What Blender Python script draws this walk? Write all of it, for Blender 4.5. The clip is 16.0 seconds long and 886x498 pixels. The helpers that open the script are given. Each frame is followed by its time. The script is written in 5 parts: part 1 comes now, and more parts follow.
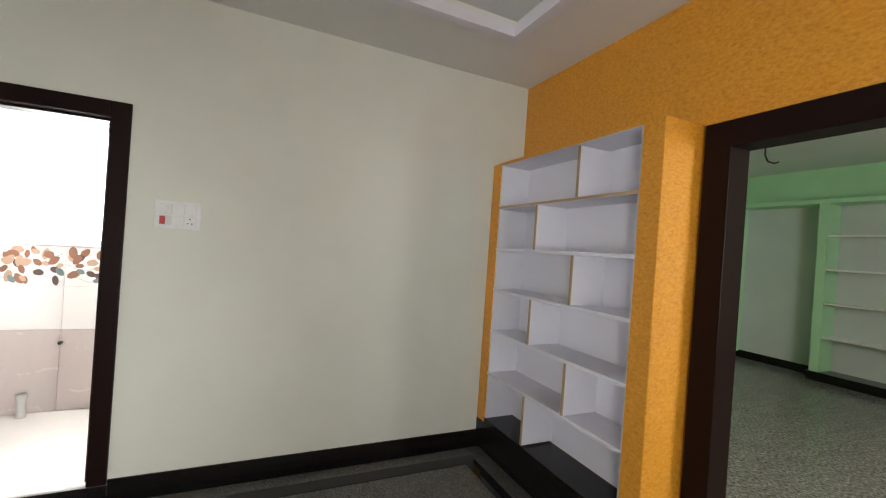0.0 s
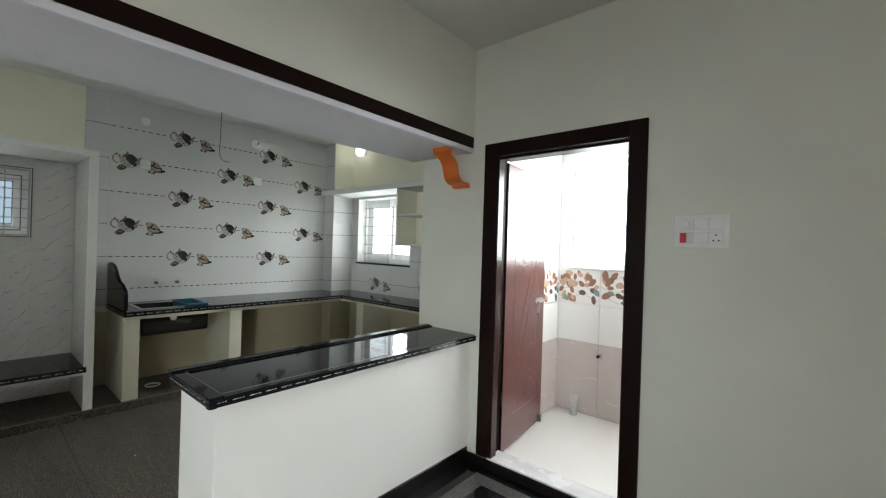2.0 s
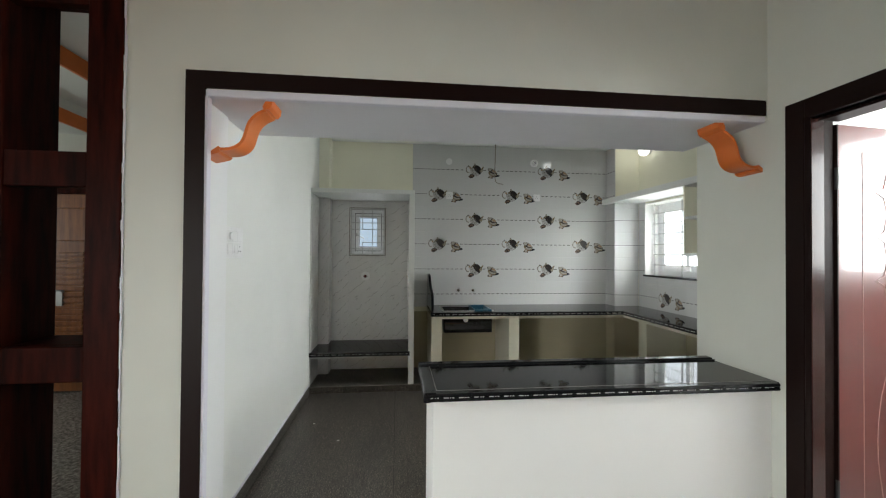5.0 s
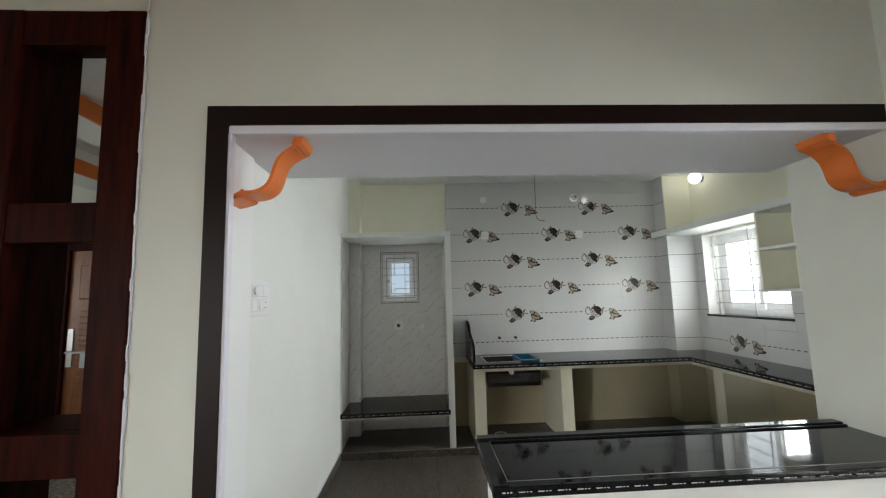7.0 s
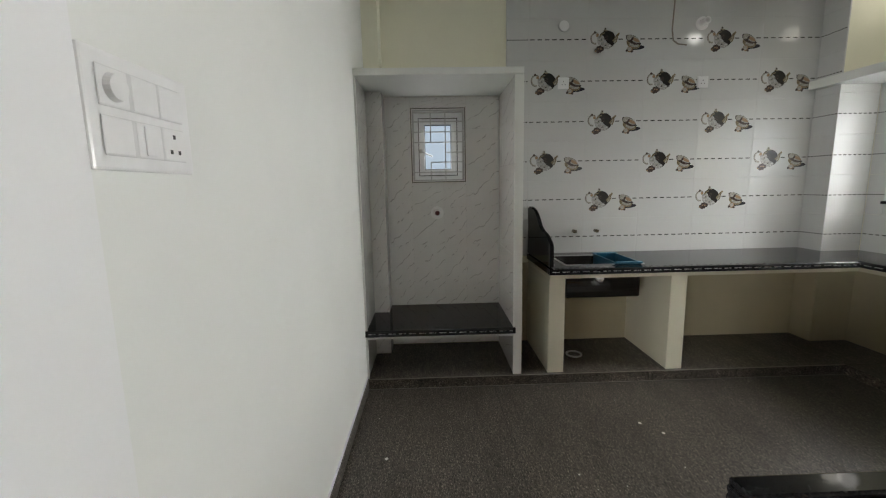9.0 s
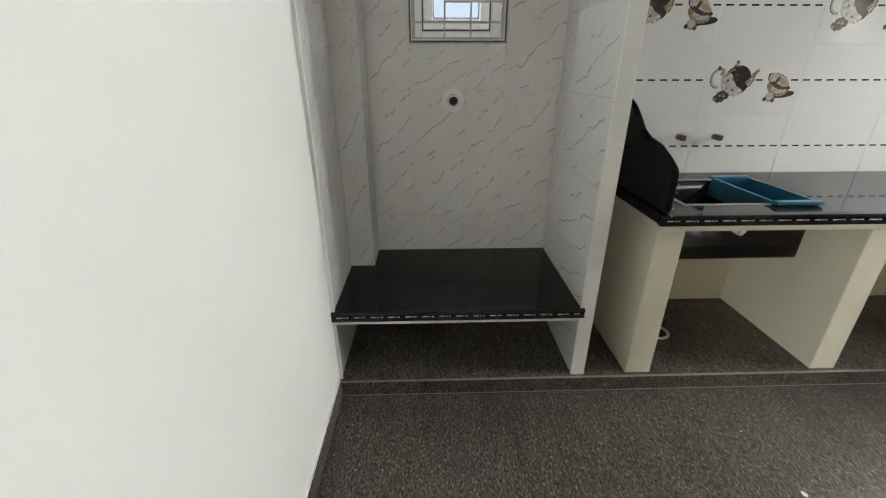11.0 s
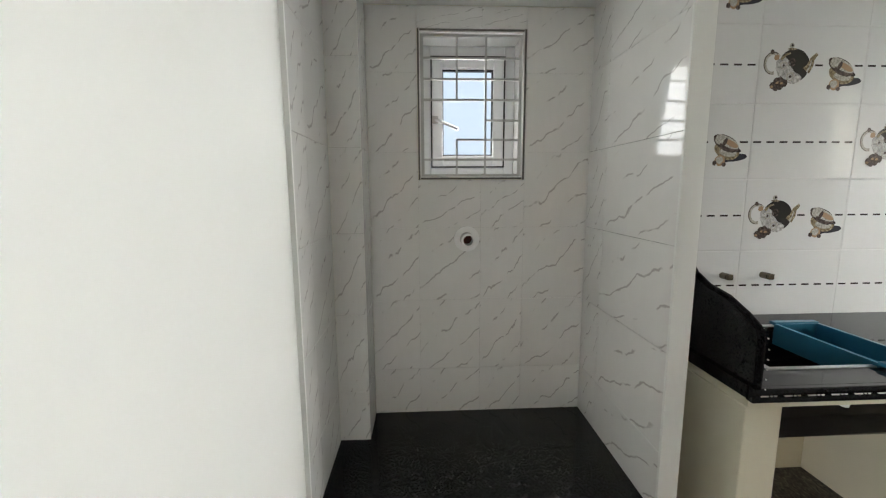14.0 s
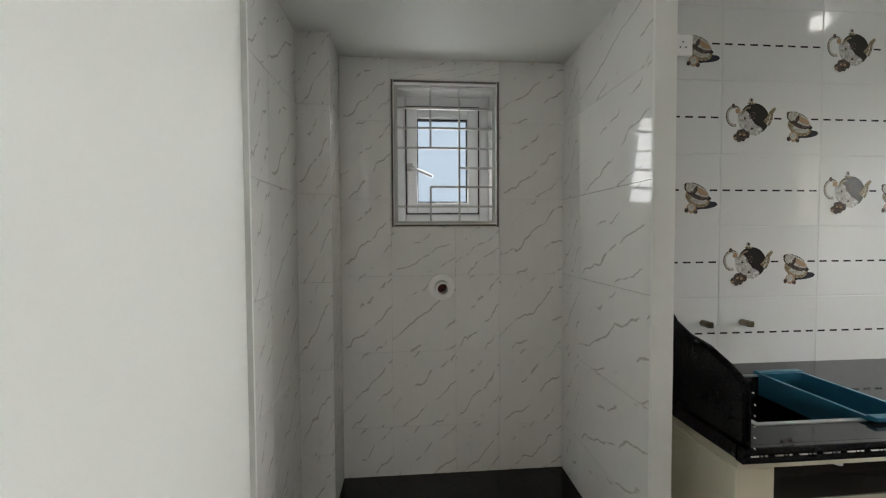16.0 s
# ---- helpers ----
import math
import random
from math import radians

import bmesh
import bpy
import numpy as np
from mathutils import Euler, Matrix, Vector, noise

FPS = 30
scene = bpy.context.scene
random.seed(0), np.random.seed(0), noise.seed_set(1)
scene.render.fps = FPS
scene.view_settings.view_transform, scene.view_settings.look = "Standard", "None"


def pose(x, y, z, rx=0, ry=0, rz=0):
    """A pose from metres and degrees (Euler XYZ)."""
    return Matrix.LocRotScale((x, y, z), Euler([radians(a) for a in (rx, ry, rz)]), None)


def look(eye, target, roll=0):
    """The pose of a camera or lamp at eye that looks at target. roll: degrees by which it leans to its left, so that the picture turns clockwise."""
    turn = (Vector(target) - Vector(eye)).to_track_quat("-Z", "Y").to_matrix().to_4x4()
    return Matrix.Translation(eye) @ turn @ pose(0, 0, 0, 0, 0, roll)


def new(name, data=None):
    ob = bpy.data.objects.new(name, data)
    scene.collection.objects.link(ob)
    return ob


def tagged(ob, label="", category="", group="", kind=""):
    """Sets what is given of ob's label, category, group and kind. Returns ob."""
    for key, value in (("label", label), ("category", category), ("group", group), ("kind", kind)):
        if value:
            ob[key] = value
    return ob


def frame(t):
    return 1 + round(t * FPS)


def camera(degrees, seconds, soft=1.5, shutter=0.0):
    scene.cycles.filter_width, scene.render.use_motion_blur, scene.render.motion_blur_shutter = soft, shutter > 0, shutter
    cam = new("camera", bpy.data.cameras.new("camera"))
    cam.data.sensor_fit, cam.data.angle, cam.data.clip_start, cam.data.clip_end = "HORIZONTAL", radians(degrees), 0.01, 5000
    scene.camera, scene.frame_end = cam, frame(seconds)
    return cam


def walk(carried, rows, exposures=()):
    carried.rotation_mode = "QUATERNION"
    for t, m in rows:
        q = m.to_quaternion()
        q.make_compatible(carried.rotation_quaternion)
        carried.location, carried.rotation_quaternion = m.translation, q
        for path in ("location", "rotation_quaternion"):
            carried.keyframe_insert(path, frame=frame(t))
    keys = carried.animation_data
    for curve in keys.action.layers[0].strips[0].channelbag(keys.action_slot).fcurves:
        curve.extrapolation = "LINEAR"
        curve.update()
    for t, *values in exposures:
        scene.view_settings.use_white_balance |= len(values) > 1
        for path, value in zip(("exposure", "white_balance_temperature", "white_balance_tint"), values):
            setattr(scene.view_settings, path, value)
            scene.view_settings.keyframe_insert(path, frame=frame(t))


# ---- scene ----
cam = camera(95.0, 16.0, soft=1.2)
PATH = [
    (0, (-0.567, 0.541, 1.445), (0.261, 2.362, 1.445), 4.0),
    (0.5, (-0.614, 0.6, 1.434), (0.036, 2.491, 1.404), 3.9),
    (1, (-0.705, 0.77, 1.435), (-0.661, 2.769, 1.366), 2.7),
    (1.5, (-0.807, 0.881, 1.423), (-1.342, 2.808, 1.406), 0.2),
    (2, (-0.682, 1.045, 1.411), (-1.977, 2.569, 1.407), 1.8),
    (2.5, (-0.646, 1.239, 1.422), (-2.297, 2.367, 1.441), 1.8),
    (3, (-0.682, 1.377, 1.421), (-2.566, 2.05, 1.431), 1.1),
    (3.5, (-0.622, 1.468, 1.426), (-2.582, 1.867, 1.433), 0.9),
    (4, (-0.552, 1.535, 1.418), (-2.531, 1.821, 1.373), 0.0),
    (6.5, (-0.671, 1.535, 1.437), (-2.662, 1.63, 1.603), 0.4),
    (7, (-0.884, 1.429, 1.458), (-2.868, 1.535, 1.688), -1.6),
    (7.5, (-1.163, 1.357, 1.434), (-3.161, 1.306, 1.49), -0.6),
    (8, (-1.496, 1.324, 1.385), (-3.486, 1.191, 1.243), 0.9),
    (8.5, (-1.835, 1.193, 1.366), (-3.823, 1.213, 1.146), -0.9),
    (9, (-2.169, 1.115, 1.357), (-4.146, 1.169, 1.055), -1.1),
    (9.5, (-2.496, 1.117, 1.337), (-4.456, 1.128, 0.943), 0.7),
    (10, (-2.845, 1.064, 1.327), (-4.785, 1.16, 0.849), -0.4),
    (10.2, (-2.975, 1.06, 1.322), (-4.895, 1.133, 0.767), -0.3),
    (12.3, (-3.798, 0.988, 1.254), (-5.535, 1.13, 0.271), 1.0),
    (12.5, (-3.807, 0.969, 1.254), (-5.58, 1.148, 0.346), 1.3),
    (13, (-3.784, 0.967, 1.264), (-5.636, 1.137, 0.528), 1.1),
    (13.5, (-3.777, 0.98, 1.3), (-5.699, 1.122, 0.768), 0.2),
    (14, (-3.768, 0.986, 1.351), (-5.745, 1.083, 1.065), -0.3),
    (14.5, (-3.741, 0.979, 1.384), (-5.74, 1.051, 1.396), -1.1),
    (15, (-3.723, 0.991, 1.408), (-5.721, 1.014, 1.475), -0.8),
    (15.5, (-3.741, 1.002, 1.403), (-5.74, 0.981, 1.449), -1.6),
    (16, (-3.815, 1.035, 1.359), (-5.807, 1.204, 1.291), -0.3),
]
EXPOSURES = [(0.0, 0.48, 6500, 10), (0.5, 0.42, 6350, 8), (1.0, 0.08, 6350, 8), (1.5, 0.2, 6150, 5), (2.0, -0.28, 6150, 5), (2.5, -0.38, 6150, 5), (3.0, -0.82, 6150, 5), (3.5, -0.32, 6200, 6), (4.0, -0.15, 6250, 7), (6.5, -0.2, 6250, 7), (7.0, -0.12, 6250, 7), (8.0, -0.02, 6250, 7), (8.5, -0.28, 6350, 8), (9.0, -0.22, 6500, 10), (10.0, -0.05, 6500, 10), (12.3, 0.72, 6500, 10), (12.6, 0.72, 6500, 10), (13.5, 0.62, 6500, 10), (14.5, 0.24, 6500, 10), (15.5, -0.04, 6500, 10), (16.0, 0.02, 6500, 10)]
walk(cam, [(t, look(eye, target, roll)) for t, eye, target, roll in PATH], EXPOSURES)

# ---- world, lights, exposure ----
world = bpy.data.worlds.new("world")
scene.world = world
world.use_nodes = True
_wn = world.node_tree.nodes
_sky = _wn.new("ShaderNodeTexSky")
_sky.sky_type = "NISHITA"
_sky.sun_disc = False
_sky.sun_elevation, _sky.sun_rotation = radians(50), radians(200)
world.node_tree.links.new(_sky.outputs[0], _wn["Background"].inputs["Color"])
_wn["Background"].inputs["Strength"].default_value = 0.15


def area_lamp(name, eye, target, w, h, power, color=(1, 1, 1), spread=180):
    d = bpy.data.lights.new(name, "AREA")
    d.shape, d.size, d.size_y, d.energy, d.color = "RECTANGLE", w, h, power, color
    d.spread = radians(spread)
    ob = new(name, d)
    ob.matrix_world = look(eye, target)
    return ob


def point_lamp(name, at, power, radius, color=(1, 1, 1)):
    d = bpy.data.lights.new(name, "POINT")
    d.energy, d.shadow_soft_size, d.color = power, radius, color
    ob = new(name, d)
    ob.location = at
    return ob


DAY = (0.985, 0.985, 0.95)
area_lamp("kitchen_window_daylight", (-4.8, 6.1, 1.8), (-4.5, 4.0, 1.45), 2.4, 2.3, 1080, DAY)
area_lamp("niche_window_daylight", (-5.535, 1.18, 1.68), (-4.0, 1.18, 1.35), 0.2, 0.36, 1.0, DAY)
area_lamp("bath_window_daylight", (-1.55, 4.87, 1.765), (-1.55, 3.4, 1.765), 1.38, 0.97, 60, DAY)
# Added fill aimed at the bar front; the east wall is solid here.
area_lamp("dining_fill_east", (1.37, -1.25, 0.95), (-2.4, 2.5, 0.25), 1.2, 1.9, 34, DAY, 60)
# Added fill before the south wall, which has no window in it.
area_lamp("dining_fill_south", (-0.3, -2.26, 1.4), (-0.3, 0.0, 1.2), 2.0, 1.3, 22, DAY)
# Unseen fill for the bookcase and orange wall; no opening is built.
area_lamp("dining_fill_west", (-2.38, -1.35, 1.3), (1.4, 1.7, 1.9), 1.4, 1.9, 34, DAY, 95)
# Unseen source added to light the hall behind the divider.
area_lamp("hall_fill", (-3.6, -3.96, 1.5), (-4.4, 0.0, 1.2), 1.6, 1.3, 26, DAY)
# Added bedroom light by its windowless south wall, out of sight.
area_lamp("bedroom_fill", (2.7, -0.96, 1.6), (3.6, 2.0, 1.2), 1.4, 1.2, 90, DAY)

# ---- materials ----


def material(name, rough=0.6, metal=0.0):
    m = bpy.data.materials.new(name)
    m.use_nodes = True
    b = m.node_tree.nodes["Principled BSDF"]
    b.inputs["Roughness"].default_value, b.inputs["Metallic"].default_value = rough, metal
    return m, m.node_tree.nodes, m.node_tree.links, b


def noise_node(n, l, scale, detail=4, rough=0.55, stretch=(1, 1, 1), turn=(0, 0, 0), space="Object"):
    tc = n.new("ShaderNodeTexCoord")
    mp = n.new("ShaderNodeMapping")
    mp.inputs["Scale"].default_value = stretch
    mp.inputs["Rotation"].default_value = [radians(a) for a in turn]
    l.new(tc.outputs[space], mp.inputs["Vector"])
    nz = n.new("ShaderNodeTexNoise")
    nz.inputs["Scale"].default_value, nz.inputs["Detail"].default_value = scale, detail
    nz.inputs["Roughness"].default_value = rough
    l.new(mp.outputs[0], nz.inputs["Vector"])
    return nz


def ramp(n, l, src, stops):
    r = n.new("ShaderNodeValToRGB")
    e = r.color_ramp.elements
    while len(e) < len(stops):
        e.new(0.5)
    for k, (p, c) in zip(e, stops):
        k.position, k.color = p, (*c, 1)
    l.new(src, r.inputs[0])
    return r


def mix(n, l, fac, a, b, mode="MIX"):
    m = n.new("ShaderNodeMix")
    m.data_type, m.blend_type = "RGBA", mode
    for sock, v in ((m.inputs[0], fac), (m.inputs[6], a), (m.inputs[7], b)):
        if isinstance(v, (int, float)):
            sock.default_value = v
        elif isinstance(v, tuple):
            sock.default_value = (*v, 1)
        else:
            l.new(v, sock)
    return m.outputs[2]


def bump(n, l, b, src, strength, dist=0.002):
    k = n.new("ShaderNodeBump")
    k.inputs["Strength"].default_value, k.inputs["Distance"].default_value = strength, dist
    l.new(src, k.inputs["Height"])
    l.new(k.outputs[0], b.inputs["Normal"])


def paint(name, c, vary=0.05, rough=0.55, lump=0.12):
    """Rolled wall paint: faint cloudy tone and a soft roller texture."""
    m, n, l, b = material(name, rough)
    big = noise_node(n, l, 1.3, 3)
    dark = tuple(v * (1 - vary) for v in c)
    light = tuple(min(1, v * (1 + vary * 0.5)) for v in c)
    l.new(ramp(n, l, big.outputs[0], [(0.35, dark), (0.65, light)]).outputs[0], b.inputs["Base Color"])
    fine = noise_node(n, l, 90, 4)
    bump(n, l, b, fine.outputs[0], lump, 0.001)
    return m


def speckle(name, base, dark, light, rough=0.25, scale=170, coat=0.0, blotch=0.1, detail=6, grain=0.72, stretch=(1, 1, 1)):
    """Polished or flamed granite: crystals at two sizes under a broad cloud."""
    m, n, l, b = material(name, rough)
    fine = noise_node(n, l, scale, detail, grain, stretch, (0, 0, 30))
    col = ramp(n, l, fine.outputs[0], [(0.34, dark), (0.5, base), (0.66, light)])
    streak = noise_node(n, l, 4, 2, 0.4, (1, 2.2, 1), (0, 0, 35))
    cloud = ramp(n, l, streak.outputs[0], [(0.3, (1 - blotch,) * 3), (0.7, (1 + blotch,) * 3)])
    l.new(mix(n, l, 1.0, col.outputs[0], cloud.outputs[0], "MULTIPLY"), b.inputs["Base Color"])
    wear = noise_node(n, l, 5, 4)
    rr = n.new("ShaderNodeMapRange")
    rr.inputs["To Min"].default_value, rr.inputs["To Max"].default_value = rough * 0.8, rough * 1.3
    l.new(wear.outputs[0], rr.inputs[0])
    l.new(rr.outputs[0], b.inputs["Roughness"])
    b.inputs["Coat Weight"].default_value = coat
    if scale > 150:
        bump(n, l, b, fine.outputs[0], 0.05, 0.001)
    return m


def leathered(name, base, dark, light, rough=0.36):
    """Brushed granite: fine dark and pale grains drawn out along x, under soft patches."""
    m, n, l, b = material(name, rough)
    fine = noise_node(n, l, 125, 4, 0.68, (0.55, 1.2, 1), (0, 0, 8))
    col = ramp(n, l, fine.outputs[0], [(0.39, dark), (0.48, base), (0.55, base), (0.66, light)])
    mid = noise_node(n, l, 34, 4, 0.65, (0.4, 1.5, 1), (0, 0, 12))
    fleck = ramp(n, l, mid.outputs[0], [(0.34, (0.62, 0.61, 0.60)), (0.5, (1.0, 1.0, 1.0)), (0.68, (1.35, 1.33, 1.30))])
    veil = noise_node(n, l, 3.2, 5, 0.6, (0.45, 1.5, 1), (0, 0, 10))
    patch = ramp(n, l, veil.outputs[0], [(0.28, (0.66, 0.65, 0.64)), (0.5, (1.0, 1.0, 1.0)), (0.75, (1.22, 1.2, 1.18))])
    grain = mix(n, l, 1.0, col.outputs[0], fleck.outputs[0], "MULTIPLY")
    l.new(mix(n, l, 1.0, grain, patch.outputs[0], "MULTIPLY"), b.inputs["Base Color"])
    b.inputs["Specular IOR Level"].default_value = 0.3
    bump(n, l, b, fine.outputs[0], 0.2, 0.0008)
    return m


def wood(name, a, c, rough=0.35, coat=0.3, along=(1, 1, 0.12)):
    m, n, l, b = material(name, rough)
    g = noise_node(n, l, 26, 6, 0.6, along)
    l.new(ramp(n, l, g.outputs[0], [(0.3, a), (0.7, c)]).outputs[0], b.inputs["Base Color"])
    b.inputs["Coat Weight"].default_value = coat
    b.inputs["Coat Roughness"].default_value = 0.25
    bump(n, l, b, g.outputs[0], 0.12, 0.001)
    return m


def plain(name, c, rough=0.4, metal=0.0):
    m, n, l, b = material(name, rough, metal)
    z = noise_node(n, l, 14, 3)
    l.new(ramp(n, l, z.outputs[0], [(0.3, tuple(v * 0.93 for v in c)), (0.7, c)]).outputs[0], b.inputs["Base Color"])
    return m


def textured_orange():
    """Thick combed orange texture paint whose colour is darker in the hollows."""
    m, n, l, b = material("orange_texture_paint", 0.38)
    z = noise_node(n, l, 46, 7, 0.7, (1, 1, 1.6), (20, 25, 0))
    l.new(ramp(n, l, z.outputs[0], [(0.3, (0.50, 0.19, 0.010)), (0.48, (0.68, 0.29, 0.022)), (0.7, (0.80, 0.38, 0.045))]).outputs[0], b.inputs["Base Color"])
    bump(n, l, b, z.outputs[0], 0.8, 0.007)
    return m


def glazed(name, c, rough=0.045, vary=0.02):
    m, n, l, b = material(name, rough)
    oi = n.new("ShaderNodeObjectInfo")
    l.new(ramp(n, l, oi.outputs["Random"], [(0.0, tuple(v * (1 - vary) for v in c)), (1.0, c)]).outputs[0], b.inputs["Base Color"])
    w = noise_node(n, l, 9, 2)
    bump(n, l, b, w.outputs[0], 0.02, 0.0015)
    return m


def veined(name, base, vein, rough=0.08, scale=3.2, turn=(0, 0, 0), cut=0.5):
    """Glazed marble-look tile with short broken slanting veins."""
    m, n, l, b = material(name, rough)
    tc = n.new("ShaderNodeTexCoord")
    mp = n.new("ShaderNodeMapping")
    mp.inputs["Rotation"].default_value = [radians(a) for a in turn]
    l.new(tc.outputs["Object"], mp.inputs["Vector"])
    oi = n.new("ShaderNodeObjectInfo")
    off = n.new("ShaderNodeVectorMath")
    off.operation = "ADD"
    sc = n.new("ShaderNodeVectorMath")
    sc.operation = "SCALE"
    sc.inputs[0].default_value = (3.1, 2.3, 5.7)
    l.new(oi.outputs["Random"], sc.inputs["Scale"])
    l.new(mp.outputs[0], off.inputs[0])
    l.new(sc.outputs[0], off.inputs[1])
    wv = n.new("ShaderNodeTexWave")
    wv.wave_type, wv.bands_direction = "BANDS", "Z"
    wv.inputs["Scale"].default_value, wv.inputs["Distortion"].default_value = scale, 3.2
    wv.inputs["Detail"].default_value, wv.inputs["Detail Scale"].default_value = 4, 2.2
    l.new(off.outputs[0], wv.inputs["Vector"])
    line = ramp(n, l, wv.outputs["Fac"], [(0.982, (0, 0, 0)), (1.0, (1, 1, 1))])
    gate = noise_node(n, l, 9, 2)
    g2 = ramp(n, l, gate.outputs[0], [(cut, (0, 0, 0)), (cut + 0.08, (1, 1, 1))])
    k = mix(n, l, 1.0, line.outputs[0], g2.outputs[0], "MULTIPLY")
    cloud = noise_node(n, l, 4, 4)
    bc = ramp(n, l, cloud.outputs[0], [(0.3, tuple(v * 0.94 for v in base)), (0.7, base)])
    l.new(mix(n, l, k, bc.outputs[0], vein), b.inputs["Base Color"])
    return m


def glass_mat():
    m, n, l, b = material("window_glass", 0.02)
    b.inputs["Transmission Weight"].default_value = 1.0
    b.inputs["IOR"].default_value = 1.3
    return m


def glow(name, c, power):
    m = bpy.data.materials.new(name)
    m.use_nodes = True
    n, l = m.node_tree.nodes, m.node_tree.links
    n.remove(n["Principled BSDF"])
    e = n.new("ShaderNodeEmission")
    e.inputs[0].default_value, e.inputs[1].default_value = (*c, 1), power
    l.new(e.outputs[0], n["Material Output"].inputs[0])
    return m


WHITE = paint("white_wall_paint", (0.70, 0.71, 0.645))
KWHITE = paint("kitchen_white_paint", (0.76, 0.77, 0.745), 0.03)
CREAM = paint("pale_yellow_paint", (0.80, 0.785, 0.64), 0.04)
BARWHITE = paint("fresh_white_paint", (0.89, 0.885, 0.86), 0.02)
JAMB = paint("jamb_white_paint", (0.79, 0.795, 0.80), 0.03)
LEG = paint("cream_counter_paint", (0.68, 0.65, 0.52), 0.06)
OLIVE = paint("olive_beige_wall", (0.47, 0.42, 0.285), 0.07)
CEIL = paint("ceiling_paint", (0.72, 0.71, 0.69), 0.04)
LILAC = paint("lilac_white_paint", (0.74, 0.73, 0.80), 0.04)
SOFFIT = paint("soffit_paint", (0.72, 0.71, 0.74), 0.04)
GREEN = paint("green_paint", (0.42, 0.72, 0.44), 0.05)
GREYROOM = paint("grey_niche_paint", (0.55, 0.60, 0.58), 0.05)
ORANGE = textured_orange()
CORBEL = plain("orange_gloss_paint", (0.72, 0.17, 0.025), 0.35)
BROWN = plain("dark_brown_paint", (0.012, 0.005, 0.0042), 0.42)
BROWN.node_tree.nodes["Principled BSDF"].inputs["Specular IOR Level"].default_value = 0.12
GLOSSBROWN = plain("glossy_brown_enamel", (0.035, 0.012, 0.010), 0.16)
MAROON = wood("maroon_stained_wood", (0.010, 0.0018, 0.0010), (0.050, 0.0068, 0.0034), 0.45, 0.0)
MAROON.node_tree.nodes["Principled BSDF"].inputs["Specular IOR Level"].default_value = 0.05
BLACK = speckle("black_granite", (0.010, 0.010, 0.011), (0.005, 0.005, 0.006), (0.022, 0.022, 0.024), 0.05, 150, 0.0, 0.1)
BLACK.node_tree.nodes["Principled BSDF"].inputs["Specular IOR Level"].default_value = 0.24
BASE = speckle("black_skirting_stone", (0.009, 0.0075, 0.007), (0.005, 0.004, 0.004), (0.018, 0.016, 0.015), 0.18, 200)
BASE.node_tree.nodes["Principled BSDF"].inputs["Specular IOR Level"].default_value = 0.3
KFLOOR = leathered("brown_grey_granite_floor", (0.079, 0.068, 0.057), (0.012, 0.0105, 0.009), (0.28, 0.25, 0.215))
DFLOOR = speckle("grey_granite_floor", (0.075, 0.072, 0.069), (0.030, 0.030, 0.028), (0.15, 0.146, 0.14), 0.18, 95)
GFLOOR = speckle("pale_granite_floor", (0.20, 0.19, 0.175), (0.06, 0.057, 0.05), (0.42, 0.41, 0.38), 0.22, 42)
WSTONE = speckle("white_stone_band", (0.62, 0.61, 0.60), (0.5, 0.49, 0.48), (0.72, 0.71, 0.7), 0.2, 60)
SILLW = speckle("white_sill_stone", (0.80, 0.79, 0.80), (0.77, 0.76, 0.77), (0.82, 0.81, 0.82), 0.25, 40)
TILE = glazed("white_glazed_tile", (0.60, 0.605, 0.60))
GROUT = plain("white_grout", (0.60, 0.60, 0.60), 0.8)
MARBLE = veined("veined_marble_tile", (0.79, 0.785, 0.77), (0.47, 0.455, 0.44), 0.05, 3.0, (-24, 0, 0), 0.45)
BTILE = glazed("bath_white_tile", (0.84, 0.83, 0.82), 0.12)
BMARBLE = veined("bath_beige_marble_tile", (0.60, 0.53, 0.51), (0.67, 0.61, 0.59), 0.15, 2.2)
BFLOOR = glazed("bath_floor_tile", (0.82, 0.79, 0.77), 0.3)
UPVC = plain("white_upvc", (0.82, 0.83, 0.84), 0.3)
STEEL = plain("brushed_steel", (0.5, 0.5, 0.5), 0.28, 1.0)
PIPE = plain("white_pipe_plastic", (0.92, 0.92, 0.92), 0.25)
NGROUT = plain("pale_niche_grout", (0.77, 0.765, 0.75), 0.3)
REVEAL = paint("white_reveal_tile", (0.84, 0.835, 0.82), 0.03, 0.12, 0.0)
PLASTIC = plain("white_switch_plastic", (0.80, 0.80, 0.80), 0.3)
GRILLE = plain("grey_white_grille_paint", (0.50, 0.50, 0.49), 0.45)
GLASS = glass_mat()

# ---- mesh helpers ----


def box(bm, x0, x1, y0, y1, z0, z1):
    return bmesh.ops.create_cube(bm, size=1, matrix=Matrix.Translation(((x0 + x1) / 2, (y0 + y1) / 2, (z0 + z1) / 2)) @ Matrix.Diagonal((abs(x1 - x0), abs(y1 - y0), abs(z1 - z0), 1)))["verts"]


def tube(bm, a, b, r, seg=12, r2=None):
    a, b = Vector(a), Vector(b)
    m = Matrix.Translation((a + b) / 2) @ (b - a).to_track_quat("Z", "Y").to_matrix().to_4x4()
    return bmesh.ops.create_cone(bm, cap_ends=True, segments=seg, radius1=r, radius2=r if r2 is None else r2, depth=(b - a).length, matrix=m)["verts"]


def boxes(*list_, bevel=0.0, seg=2):
    bm = bmesh.new()
    for b in list_:
        box(bm, *b)
    if bevel:
        bmesh.ops.bevel(bm, geom=bm.edges[:], offset=bevel, segments=seg, affect="EDGES", profile=0.5)
    return bm


